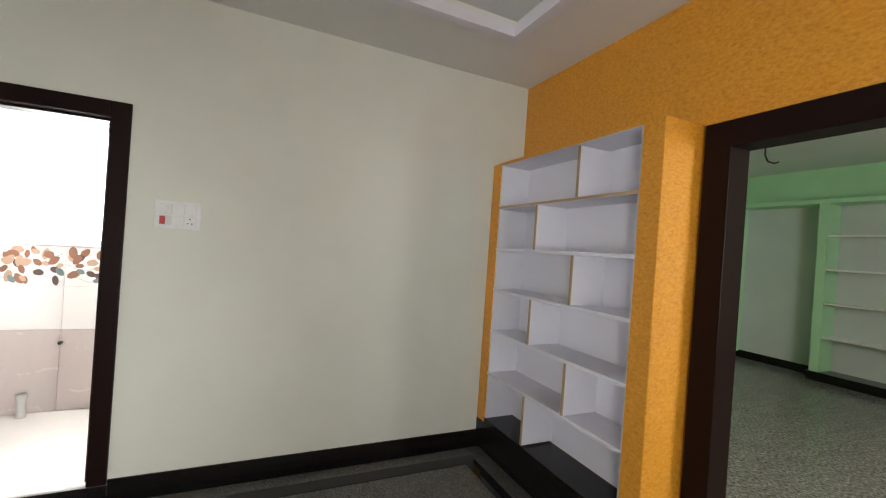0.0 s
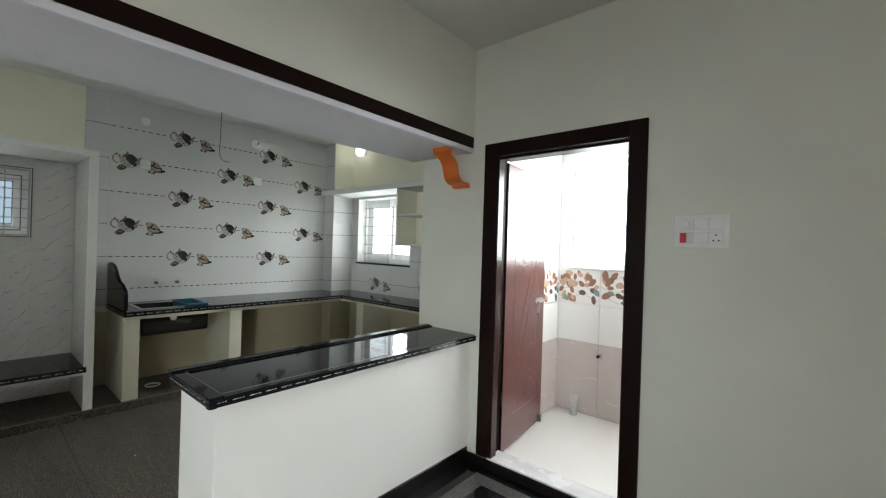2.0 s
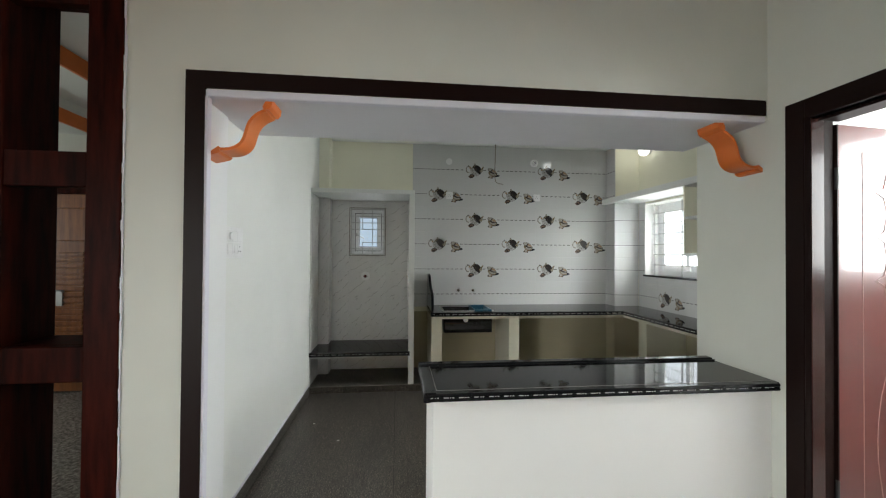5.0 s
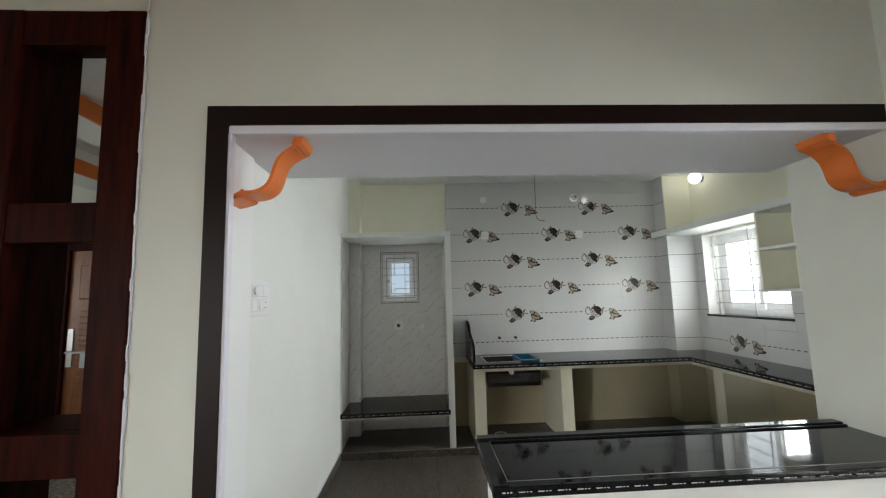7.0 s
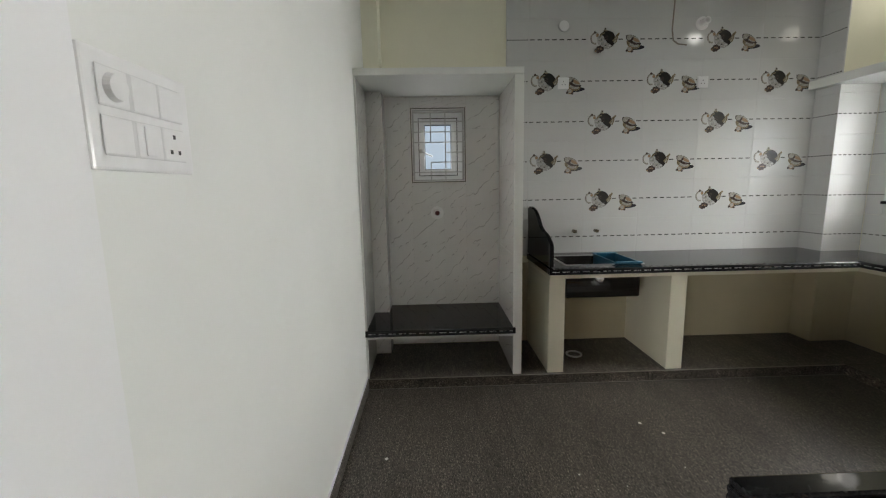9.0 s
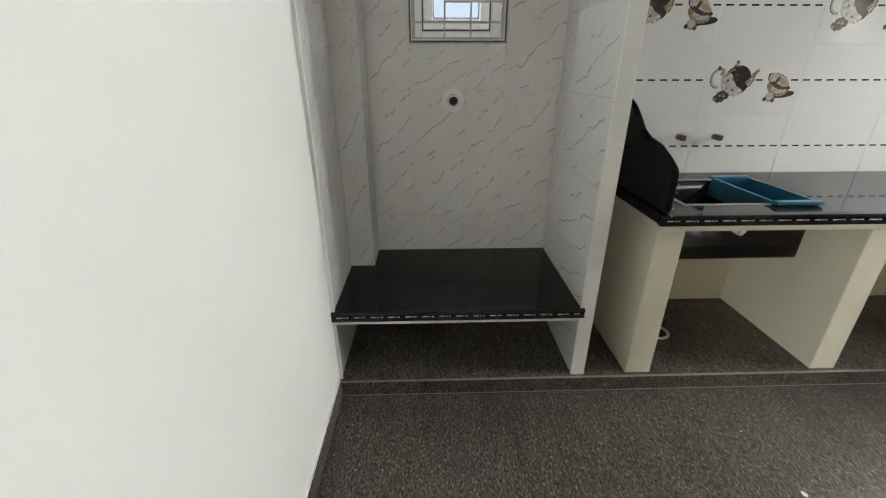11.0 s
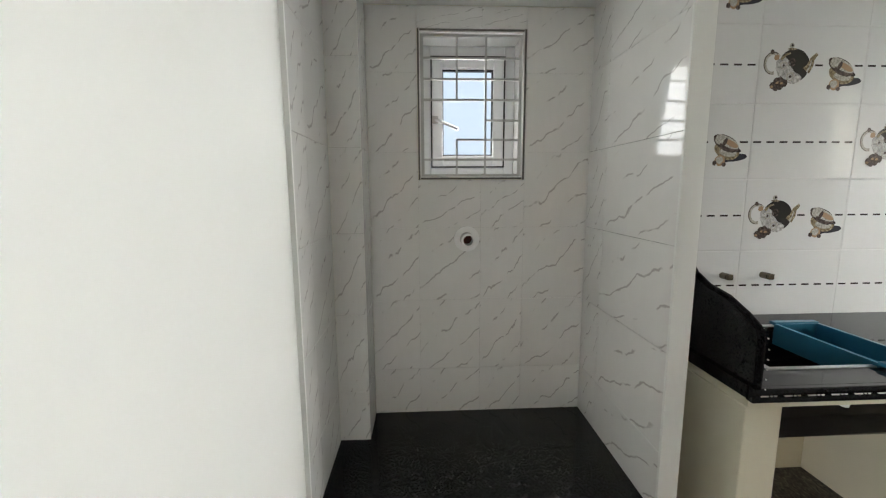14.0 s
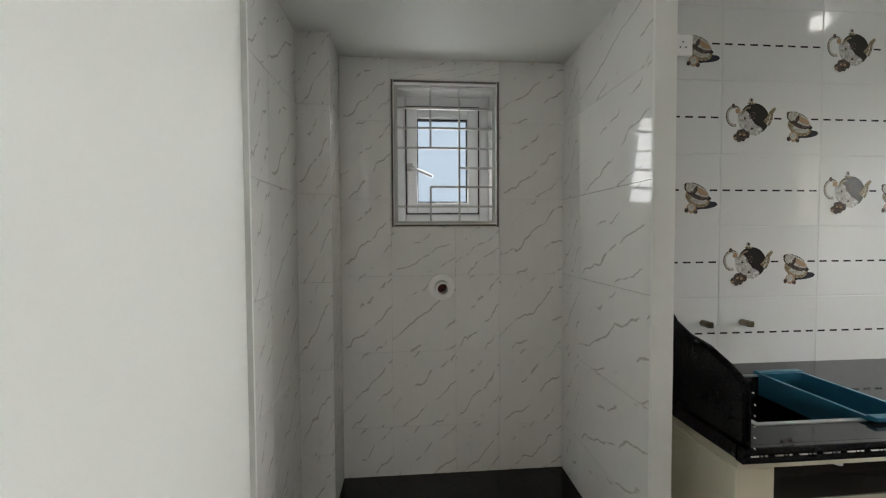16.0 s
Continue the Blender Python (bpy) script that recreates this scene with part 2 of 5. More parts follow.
def part(name, bm, mat, parent=None, label="", smooth=False):
    me = bpy.data.meshes.new(name)
    bm.normal_update()
    bm.to_mesh(me)
    bm.free()
    me.materials.append(mat)
    if smooth:
        for p in me.polygons:
            p.use_smooth = True
    ob = new(name, me)
    if parent is not None:
        ob.parent = parent
    if label:
        ob["label"] = label
    return ob


def structure(name, bm, mat, label="", category=""):
    return tagged(part(name, bm, mat), label, category, kind="structure")


def thing(name, label, category, at=(0, 0, 0), group=""):
    ob = new(name)
    ob.empty_display_size = 0.05
    ob.location = at
    return tagged(ob, label, category, group)


def prism(profile, axis, a, b):
    """A solid from a closed 2D outline pushed along x or y from a to b."""
    bm = bmesh.new()
    put = (lambda u, v, w: (w, u, v)) if axis == "x" else (lambda u, v, w: (u, w, v))
    lo = [bm.verts.new(put(u, v, a)) for u, v in profile]
    hi = [bm.verts.new(put(u, v, b)) for u, v in profile]
    bm.faces.new(lo)
    bm.faces.new(hi[::-1])
    for i in range(len(lo)):
        j = (i + 1) % len(lo)
        bm.faces.new((lo[j], lo[i], hi[i], hi[j]))
    bmesh.ops.recalc_face_normals(bm, faces=bm.faces[:])
    return bm


def holed(axis, a, b, u0, u1, z0, z1, *holes):
    """Boxes of a wall from a to b across, u0 to u1 along, with holes (u, u, z, z)."""
    us = sorted({u0, u1, *[h[0] for h in holes], *[h[1] for h in holes]})
    bm = bmesh.new()
    for p, q in zip(us, us[1:]):
        cuts = sorted((h[2], h[3]) for h in holes if h[0] < (p + q) / 2 < h[1])
        z = z0
        for c, d in [*cuts, (z1, z1)]:
            if c > z + 1e-6:
                box(bm, *((a, b, p, q) if axis == "x" else (p, q, a, b)), z, c)
            z = d
    bmesh.ops.remove_doubles(bm, verts=bm.verts[:], dist=1e-5)
    return bm

# ---- large structure ----
XW, XT, YN, YS, ZC, ZK = -2.42, -5.41, 3.40, 0.655, 2.84, 2.735
ZD = -0.09  # the dining floor lies one low step down

# floors
structure("floor_kitchen", boxes((-5.65, -2.44, 0.5, 4.7, -0.15, 0.0)), KFLOOR, "brown-grey speckled granite kitchen floor", "floor")
structure("floor_dining", boxes((-2.44, 1.44, -2.4, 3.50, -0.2, ZD), (-2.56, -2.44, -2.4, 0.5, -0.2, ZD)), DFLOOR, "grey granite dining floor with stone borders", "floor")
structure("floor_hall", boxes((-5.3, -2.56, -4.2, 0.5, -0.1, 0.0)), GFLOOR, "pale grey granite hall floor", "floor")
structure("floor_bedroom", boxes((1.44, 7.05, -1.2, 5.4, -0.15, 0.0)), GFLOOR, "pale speckled granite bedroom floor", "floor")
structure("floor_bath", boxes((-2.42, -0.7, 3.46, 4.9, -0.12, -0.06)), BFLOOR, "cream glazed bathroom floor", "floor")
# walls of the kitchen
structure("wall_kitchen_west", holed("x", -5.66, XT - 0.008, 0.4, 4.7, 0, 2.9, (0.975, 1.39, 1.398, 1.954)), CREAM, "pale yellow painted kitchen wall", "wall")
structure("wall_kitchen_south", boxes((-5.66, -2.72, 0.38, YS, 0, 2.9)), KWHITE, "white painted kitchen side wall", "wall")
structure("wall_kitchen_stub", boxes((-2.72, XW, 0.375, 0.672, -0.1, 2.11)), WHITE, "white wall pier beside the kitchen opening", "wall")
structure("wall_kitchen_lintel", boxes((-3.03, XW, 0.375, YN, 2.11, 2.9)), WHITE, "white wall over the kitchen opening", "wall")
structure("wall_kitchen_east", boxes((-2.91, XW, YN, YN + 0.12, -0.1, 2.9), (-2.91, -2.42, YN + 0.12, 4.9, 0, 2.9)), WHITE, "white wall end beside the breakfast bar", "wall")
structure("wall_kitchen_north", holed("y", 4.458, 4.70, XT - 0.02, -2.8, 0, 2.9, (-5.08, -4.09, 1.19, 2.03)), CREAM, "pale yellow kitchen window wall", "wall")
structure("wall_kitchen_pillar", boxes((XT - 0.02, -5.215, 4.15, 4.47, 0, 2.9)), CREAM, "square corner pillar of the kitchen", "wall")
structure("ceiling_kitchen", boxes((-5.66, -4.76, 0.4, 4.7, ZK, ZK + 0.12), (-4.45, -3.0, 0.4, 4.7, ZK, ZK + 0.12), (-4.76, -4.45, 0.4, 0.98, ZK, ZK + 0.12), (-4.76, -4.45, 1.285, 3.54, ZK, ZK + 0.12), (-4.76, -4.45, 3.845, 4.7, ZK, ZK + 0.12), (-4.8, -4.4, 0.9, 1.35, ZK + 0.12, ZK + 0.14), (-4.8, -4.4, 3.5, 3.9, ZK + 0.12, ZK + 0.14)), KWHITE, "white kitchen ceiling with two square light recesses", "ceiling")
# Thin olive-beige facing, darker than the pale yellow wall it covers.
structure("wall_under_counter", boxes((XT - 0.008, XT + 0.003, 1.712, 4.147, 0.07, 0.735), (XT - 0.008, -5.2125, 4.147, 4.15, 0.07, 0.735), (-5.215, -5.2125, 4.15, 4.455, 0.07, 0.735), (-5.2125, -2.912, 4.4525, 4.458, 0.07, 0.735)), OLIVE, "olive-beige wall face under the worktop", "wall")
# walls of the dining room
structure("wall_north", holed("y", YN, YN + 0.12, XW, 1.55, -0.1, 2.9, (-2.22, -1.36, -0.02, 2.05)), WHITE, "white dining wall with the bathroom door", "wall")
structure("wall_east", holed("x", 1.42, 1.54, -2.3, YN, -0.1, 2.9, (0.75, 1.74, -0.1, 2.07)), ORANGE, "orange textured accent wall", "wall")
structure("wall_south", boxes((-2.62, 1.54, -2.42, -2.3, -0.1, 2.9)), WHITE, "white dining wall", "wall")
structure("wall_dining_west", boxes((-2.62, XW, -2.3, -0.54, -0.1, 2.9), (-2.62, XW, -0.54, 0.375, 2.60, 2.9)), WHITE, "white wall beside the wooden divider", "wall")
CX0, CX1, CY0, CY1 = -1.75, 0.86, -0.4, 2.77
structure("ceiling_dining", boxes((-2.62, CX0, -2.4, YN, ZC, ZC + 0.1), (CX1, 1.54, -2.4, YN, ZC, ZC + 0.1), (CX0, CX1, -2.4, CY0, ZC, ZC + 0.1), (CX0, CX1, CY1, YN, ZC, ZC + 0.1), (CX0 - 0.1, CX1 + 0.1, CY0 - 0.1, CY1 + 0.1, ZC + 0.1, ZC + 0.13)), CEIL, "pale grey ceiling with a recessed tray", "ceiling")
structure("trim_ceiling_tray", boxes((CX1 - 0.035, CX1 + 0.03, CY0, CY1 + 0.03, ZC - 0.02, ZC + 0.05), (CX0, CX1 - 0.035, CY1 - 0.035, CY1 + 0.03, ZC - 0.02, ZC + 0.05)), LILAC, "white moulding round the ceiling tray", "trim")
# bathroom shell
structure("wall_bath_north", holed("y", 4.728, 4.9, -2.42, -0.62, -0.12, 2.6, (-2.25, -0.85, 1.27, 2.26)), BTILE, "white bathroom wall with a window", "wall")
structure("wall_bath_west", boxes((-2.42, -2.345, 3.52, 4.728, -0.12, 2.6)), BTILE, "white bathroom side wall", "wall")
structure("wall_bath_east", boxes((-0.74, -0.62, 3.52, 4.728, -0.12, 2.6)), BTILE, "white bathroom side wall", "wall")
structure("ceiling_bath", boxes((-2.42, -0.62, 3.52, 4.9, 2.6, 2.7)), BTILE, "white bathroom ceiling", "ceiling")
# hall shell
structure("wall_hall_west", boxes((-5.3, -5.1, -4.2, 0.38, 0, 2.9)), WHITE, "white hall wall", "wall")
structure("wall_hall_south", boxes((-5.1, -2.5, -4.2, -4.0, 0, 2.9)), WHITE, "white hall wall", "wall")
structure("wall_hall_east", boxes((-2.62, -2.5, -4.0, -2.3, 0, 2.9)), WHITE, "white hall wall", "wall")
structure("ceiling_hall", boxes((-5.3, -2.62, -4.2, 0.38, ZC, ZC + 0.1)), CEIL, "white hall ceiling", "ceiling")
# bedroom shell
structure("wall_bedroom_east", boxes((6.85, 7.05, -1.2, 5.4, 0, 3.1)), GREEN, "green bedroom wall", "wall")
structure("wall_bedroom_north", boxes((1.54, 6.85, 5.2, 5.4, 0, 3.1)), GREEN, "green bedroom wall", "wall")
structure("wall_bedroom_south", boxes((1.54, 6.85, -1.2, -1.0, 0, 3.1)), GREEN, "green bedroom wall", "wall")
structure("wall_bedroom_west", boxes((1.48, 1.54, YN, 5.4, 0, 3.1), (1.48, 1.54, -2.4, -1.0, 0, 3.1)), GREEN, "green bedroom wall", "wall")
structure("ceiling_bedroom", boxes((1.48, 7.05, -1.2, 5.4, 3.0, 3.1)), CEIL, "white bedroom ceiling", "ceiling")

# ---- floor bands and skirtings ----


def ring(x0, x1, y0, y1, w, z0, z1):
    return boxes((x0, x1, y1 - w, y1, z0, z1), (x0, x1, y0, y0 + w, z0, z1), (x0, x0 + w, y0 + w, y1 - w, z0, z1), (x1 - w, x1, y0 + w, y1 - w, z0, z1))


def band(o, n, z1):
    """A flat frame between an outer and an inner rectangle (x0, x1, y0, y1)."""
    a, b = ZD, ZD + z1
    return boxes((o[0], o[1], n[3], o[3], a, b), (o[0], o[1], o[2], n[2], a, b), (o[0], n[0], n[2], n[3], a, b), (n[1], o[1], n[2], n[3], a, b))


R0, R1, R2, R3 = (-2.42, 1.42, -2.3, 3.40), (-2.24, 1.11, -2.0, 3.30), (-2.13, 0.985, -1.9, 3.195), (-2.03, 0.89, -1.8, 3.087)
structure("trim_floor_border", band(R0, R1, 0.004), BLACK, "polished black granite border along the floor edge", "floor border")
structure("trim_floor_line", band(R2, R3, 0.004), BLACK, "thin black granite line in the floor", "floor border")
structure("trim_floor_pale_band", band(R1, R2, 0.003), DFLOOR, "grey granite band in the floor", "floor border")
structure("baseboard_dining", boxes((-2.388, -1.26, 3.374, 3.3815, ZD, -0.022), (-1.262, 1.42, 3.388, YN, ZD, 0.004), (1.408, 1.42, -2.3, 0.66, ZD, 0.004), (-2.40, -2.388, 1.70, 3.388, ZD, 0.004), (XW, XW + 0.012, 0.375, 0.615, ZD, 0.004), bevel=0.002, seg=1), BASE, "polished black stone skirting", "skirting")
structure("baseboard_kitchen", boxes((-4.78, -2.72, YS, YS + 0.01, 0, 0.075), (-2.72, -2.46, 0.672, 0.682, 0, 0.075)), KFLOOR, "dark granite skirting of the kitchen", "skirting")
structure("trim_kitchen_skirting_putty", boxes((-4.78, -2.72, YS, YS + 0.006, 0.075, 0.088)), LILAC, "thin white putty line over the skirting", "trim")
structure("door_sill_bath", boxes((-2.22, -1.36, 3.382, 3.53, ZD, -0.012), bevel=0.003, seg=1), SILLW, "white marble threshold of the bathroom", "threshold")

# ---- bookcase ----


def bookcase():
    t = thing("bookcase", "built-in bookcase with orange textured surround and lilac-white shelves", "bookcase", (0, 0, 0))
    x0, x1 = 1.135, 1.418
    part("side_panel", boxes((x0, x1, 1.86, 1.985, 0.105, 2.15), bevel=0.006), ORANGE, t, "thick orange textured side")
    part("side_panel", boxes((x0, x1, 3.29, 3.398, 0.105, 2.15), bevel=0.006), ORANGE, t, "orange textured side")
    part("back_panel", boxes((x1 - 0.02, x1, 1.985, 3.29, 0.14, 2.13)), LILAC, t)
    for ya in (1.985, 3.275):
        part("lining", boxes((x0 + 0.012, x1 - 0.02, ya, ya + 0.015, 0.14, 2.13)), LILAC, t)
    part("top_panel", boxes((x0, x1, 1.985, 3.29, 2.128, 2.15), bevel=0.003), LILAC, t)
    part("top_edge", boxes((x0 - 0.003, x0 + 0.01, 1.985, 3.29, 2.13, 2.151)), ORANGE, t, "orange painted front edge")
    part("base", boxes((x0, x1, 1.86, 3.398, ZD, 0.105), (x0 + 0.004, x1 - 0.02, 1.985, 3.29, 0.105, 0.14), bevel=0.002, seg=1), BASE, t, "black stone base")
    levels = [1.80, 1.472, 1.152, 0.825, 0.492]
    for z in levels:
        part("shelf", boxes((x0 + 0.003, x1 - 0.02, 1.985, 3.29, z - 0.011, z + 0.011), bevel=0.003, seg=1), LILAC, t)
        if z > 1.6:
            part("shelf_edge", boxes((x0 + 0.0005, x0 + 0.0035, 1.985, 3.29, z - 0.008, z + 0.008)), TANEDGE, t, "tan unpainted edge")
    tops = [2.128, *levels]
    for i, z in enumerate(tops):
        y = 2.425 if i % 2 == 0 else 2.80
        low = levels[i] if i < 5 else 0.14
        part("divider", boxes((x0 + 0.005, x1 - 0.02, y - 0.011, y + 0.011, low + 0.011, z - 0.011), bevel=0.003, seg=1), LILAC, t)
        part("divider_edge", boxes((x0 + 0.001, x0 + 0.0055, y - 0.009, y + 0.009, low + 0.011, z - 0.011)), TANEDGE, t, "tan unpainted edge")


TANEDGE = plain("tan_edge", (0.45, 0.30, 0.16), 0.6)
bookcase()

# ---- door frames and opening trim ----


def door_frame(name, axis, a0, a1, u0, u1, top, w, mat, label, sill=0.0):
    t = thing(name, label, "door frame")
    f = (lambda p, q, z0, z1: (a0, a1, p, q, z0, z1)) if axis == "x" else (lambda p, q, z0, z1: (p, q, a0, a1, z0, z1))
    part("jamb", boxes(f(u0, u0 + w, sill, top), bevel=0.004), mat, t)
    part("jamb", boxes(f(u1 - w, u1, sill, top), bevel=0.004), mat, t)
    part("head", boxes(f(u0 + w, u1 - w, top - w, top), bevel=0.004), mat, t)
    return t


bf = door_frame("bathroom_door_frame", "y", 3.382, 3.53, -2.312, -1.265, 2.142, 0.092, BROWN, "dark brown painted bathroom door frame", -0.022)
part("rebate", boxes((-2.22, -2.192, 3.3835, 3.452, -0.012, 2.05), bevel=0.003), BROWN, bf, "inner step of the frame")
part("lining", boxes((-2.1925, -2.189, 3.388, 3.45, -0.012, 2.046)), GLOSSBROWN, bf, "glossy inner face of the frame")
part("hinge_gap", boxes((-2.22, -2.217, 3.452, 3.53, -0.012, 2.05)), BROWN, bf)
part("stop", boxes((-1.375, -1.357, 3.43, 3.53, -0.012, 2.05), (-2.19, -1.375, 3.43, 3.53, 2.035, 2.05)), BROWN, bf)
door_frame("bedroom_door_frame", "x", 1.395, 1.545, 0.68, 1.842, 2.14, 0.125, BROWN, "dark brown painted bedroom door frame", ZD)
trim = thing("opening_trim", "dark brown painted band round the kitchen opening", "trim")
part("band", prism([(0.621, ZD), (0.70, ZD), (0.70, 2.126), (0.706, 2.132), (3.385, 2.132), (3.385, 2.208), (0.621, 2.208)], "x", XW - 0.02, XW + 0.008), BROWN, trim)
edging = thing("opening_edging", "raised lilac-white plaster edging of the opening", "trim")
part("edging_side", boxes((-2.455, XW + 0.004, 0.672, 0.712, -0.02, 2.10), bevel=0.004), LILAC, edging)
part("edging_top", boxes((-2.455, XW + 0.004, 0.70, 3.385, 2.098, 2.131), bevel=0.006), LILAC, edging)
structure("trim_soffit", boxes((-3.028, -2.456, 0.66, 3.40, 2.104, 2.11)), SOFFIT, "pale plaster soffit of the opening", "soffit")
structure("trim_jamb", boxes((-2.718, -2.456, 0.672, 0.676, 0, 2.104)), JAMB, "lilac-white plaster jamb of the opening", "jamb")

# ---- corbels ----


def corbel(flip):
    pts = [(0.735, 1.884), (0.765, 1.882), (0.795, 1.887), (0.822, 1.901), (0.840, 1.922), (0.849, 1.95), (0.856, 1.983), (0.868, 2.013), (0.890, 2.039), (0.915, 2.055), (0.942, 2.068)]
    th = 0.011
    zs = np.linspace(0, len(pts) - 1, 31)
    ys_, zz_ = (np.interp(zs, range(len(pts)), [p[k] for p in pts]) for k in (0, 1))
    soft_ = lambda a: np.convolve(np.pad(a, 2, mode="edge"), np.ones(5) / 5, "valid").tolist()
    pts = list(zip(soft_(ys_), soft_(zz_)))
    up, lo = [], []
    for i, (y, z) in enumerate(pts):
        a, b = pts[max(i - 1, 0)], pts[min(i + 1, len(pts) - 1)]
        d = math.hypot(b[0] - a[0], b[1] - a[1])
        ny, nz = -(b[1] - a[1]) / d, (b[0] - a[0]) / d
        up.append((y + ny * 0.002, z + nz * 0.002))
        lo.append((y - ny * th, z - nz * th))
    side = (lambda y: 4.12 - y) if flip else (lambda y: y)
    t = thing("corbel", "orange S-shaped plaster bracket under the lintel", "bracket", group="orange brackets of the opening")
    q = lambda prof: [(side(y), z) for y, z in prof]
    part("scroll", prism(q(up + lo[::-1]), "x", -2.585, -2.455), CORBEL, t)
    part("foot", prism(q([(0.674, 1.842), (0.712, 1.850), (0.740, 1.859), (0.750, 1.868), (0.746, 1.874), (0.752, 1.884), (0.742, 1.890), (0.712, 1.868), (0.674, 1.862)]), "x", -2.592, -2.449), CORBEL, t, "moulded foot")
    part("cap", prism(q([(0.928, 2.068), (0.938, 2.058), (0.946, 2.066), (0.952, 2.062), (0.966, 2.076), (0.972, 2.104), (0.945, 2.104), (0.932, 2.084)]), "x", -2.592, -2.449), CORBEL, t, "moulded cap")


corbel(False)
corbel(True)

# ---- granite edges ----
INLAY = plain("white_inlay", (0.72, 0.70, 0.66), 0.4)


def bead_edge(parent, axis, at, out, a, b, z0, z1, inlay=True):
    """A double bullnose along x or y whose outer side is at 'at', with a groove of white inlay marks."""
    h = z1 - z0
    s = 1 if out > 0 else -1
    prof = []
    for c in (z0 + h * 0.25, z0 + h * 0.75):
        for k in range(-4, 5):
            an = k * math.pi / 9
            prof.append((at - s * (h * 0.22) + s * h * 0.24 * math.cos(an), c + h * 0.25 * math.sin(an)))
    prof += [(at - s * 0.03, z1 - 0.0005), (at - s * 0.03, z0 + 0.0005)]
    part("rounded_edge", prism(prof, "x" if axis == "x" else "y", a, b), BLACK, parent, smooth=False)
    if not inlay:
        return
    bm = bmesh.new()
    u, i = a + 0.02, 0
    zc = (z0 + z1) / 2
    while u < b - 0.03:
        ln = (0.022, 0.005, 0.007)[i % 3]
        lo, hi = sorted((at - s * 0.012, at - s * 0.0035))
        box(bm, *((u, u + ln, lo, hi) if axis == "x" else (lo, hi, u, u + ln)), zc - 0.0028, zc + 0.0028)
        u += ln + (0.006, 0.006, 0.022)[i % 3]
        i += 1
    tagged(part("inlay_marks", bm, INLAY, parent, "row of tiny white inlay marks"), kind="stuff")


# ---- breakfast bar ----
structure("wall_bar", boxes((-2.79, -2.40, 1.70, 3.398, ZD, 0.772), bevel=0.004), BARWHITE, "low white wall under the granite bar top", "wall")
bar = thing("bar_top", "polished black granite bar top with a raised border", "worktop")
part("slab", boxes((-2.815, -2.36, 1.675, 3.398, 0.772, 0.803)), BLACK, bar)
bead_edge(bar, "y", -2.34, 1, 1.655, 3.385, 0.766, 0.803)
bead_edge(bar, "x", 1.655, -1, -2.835, -2.34, 0.766, 0.803)
bead_edge(bar, "y", -2.835, -1, 1.655, 3.398, 0.766, 0.803, False)
part("border", boxes((-2.835, -2.782, 1.655, 3.398, 0.8005, 0.817), bevel=0.005), BLACK, bar)
part("border", boxes((-2.782, -2.345, 1.66, 1.712, 0.8005, 0.808), bevel=0.002, seg=1), BLACK, bar)
part("border", boxes((-2.775, -2.764, 1.716, 3.398, 0.8005, 0.811), bevel=0.003), BLACK, bar)
part("joint_line", boxes((-2.764, -2.385, 1.7125, 1.7155, 0.803, 0.8048), (-2.386, -2.383, 1.7125, 3.398, 0.803, 0.8048), (-2.7805, -2.7765, 1.7125, 3.398, 0.803, 0.8052)), plain("grey_joint_filler", (0.22, 0.21, 0.20), 0.5), bar, "thin pale joint line")



def plate(x0, x1, y0, y1, hx0, hx1, hy0, hy1, z0, z1):
    """A slab with one rectangular hole through it."""
    bm = bmesh.new()
    o = [(x0, y0), (x1, y0), (x1, y1), (x0, y1)]
    i = [(hx0, hy0), (hx1, hy0), (hx1, hy1), (hx0, hy1)]
    v = {(k, z): bm.verts.new((*p, z)) for z in (z0, z1) for k, p in enumerate(o + i)}
    for k in range(4):
        j = (k + 1) % 4
        bm.faces.new((v[k, z1], v[j, z1], v[j + 4, z1], v[k + 4, z1]))
        bm.faces.new((v[k, z0], v[k + 4, z0], v[j + 4, z0], v[j, z0]))
        bm.faces.new((v[k, z0], v[j, z0], v[j, z1], v[k, z1]))
        bm.faces.new((v[k + 4, z0], v[k + 4, z1], v[j + 4, z1], v[j + 4, z0]))
    bmesh.ops.recalc_face_normals(bm, faces=bm.faces[:])
    return bm


# ---- kitchen counter ----
ctr = thing("kitchen_counter", "L-shaped black granite worktop on masonry legs", "worktop")
SX0, SX1, SY0, SY1 = -5.26, -4.89, 2.035, 2.565
part("slab", plate(XT, -4.785, 1.885, 4.45, SX0, SX1, SY0, SY1, 0.77, 0.808), BLACK, ctr)
part("slab", boxes((-4.785, -2.91, 4.01, 4.45, 0.77, 0.808)), BLACK, ctr)
bead_edge(ctr, "y", -4.762, 1, 1.885, 3.985, 0.766, 0.808)
bead_edge(ctr, "x", 3.985, -1, -4.762, -2.91, 0.766, 0.808)
part("support_slab", plate(XT, -4.80, 1.90, 4.45, SX0 - 0.004, SX1 + 0.004, SY0 - 0.004, SY1 + 0.004, 0.735, 0.7695), LEG, ctr, "cream painted concrete slab")
part("support_slab", boxes((-4.80, -2.91, 4.02, 4.45, 0.735, 0.7695)), LEG, ctr, "cream painted concrete slab")
for y0, y1 in ((1.895, 2.005), (2.725, 2.838)):
    part("leg", boxes((XT, -4.80, y0, y1, 0.07, 0.736), bevel=0.004), LEG, ctr)
for x0, x1 in ((-4.51, -4.385), (-3.45, -3.33)):
    part("leg", boxes((x0, x1, 4.02, 4.45, 0.07, 0.736), bevel=0.004), LEG, ctr)
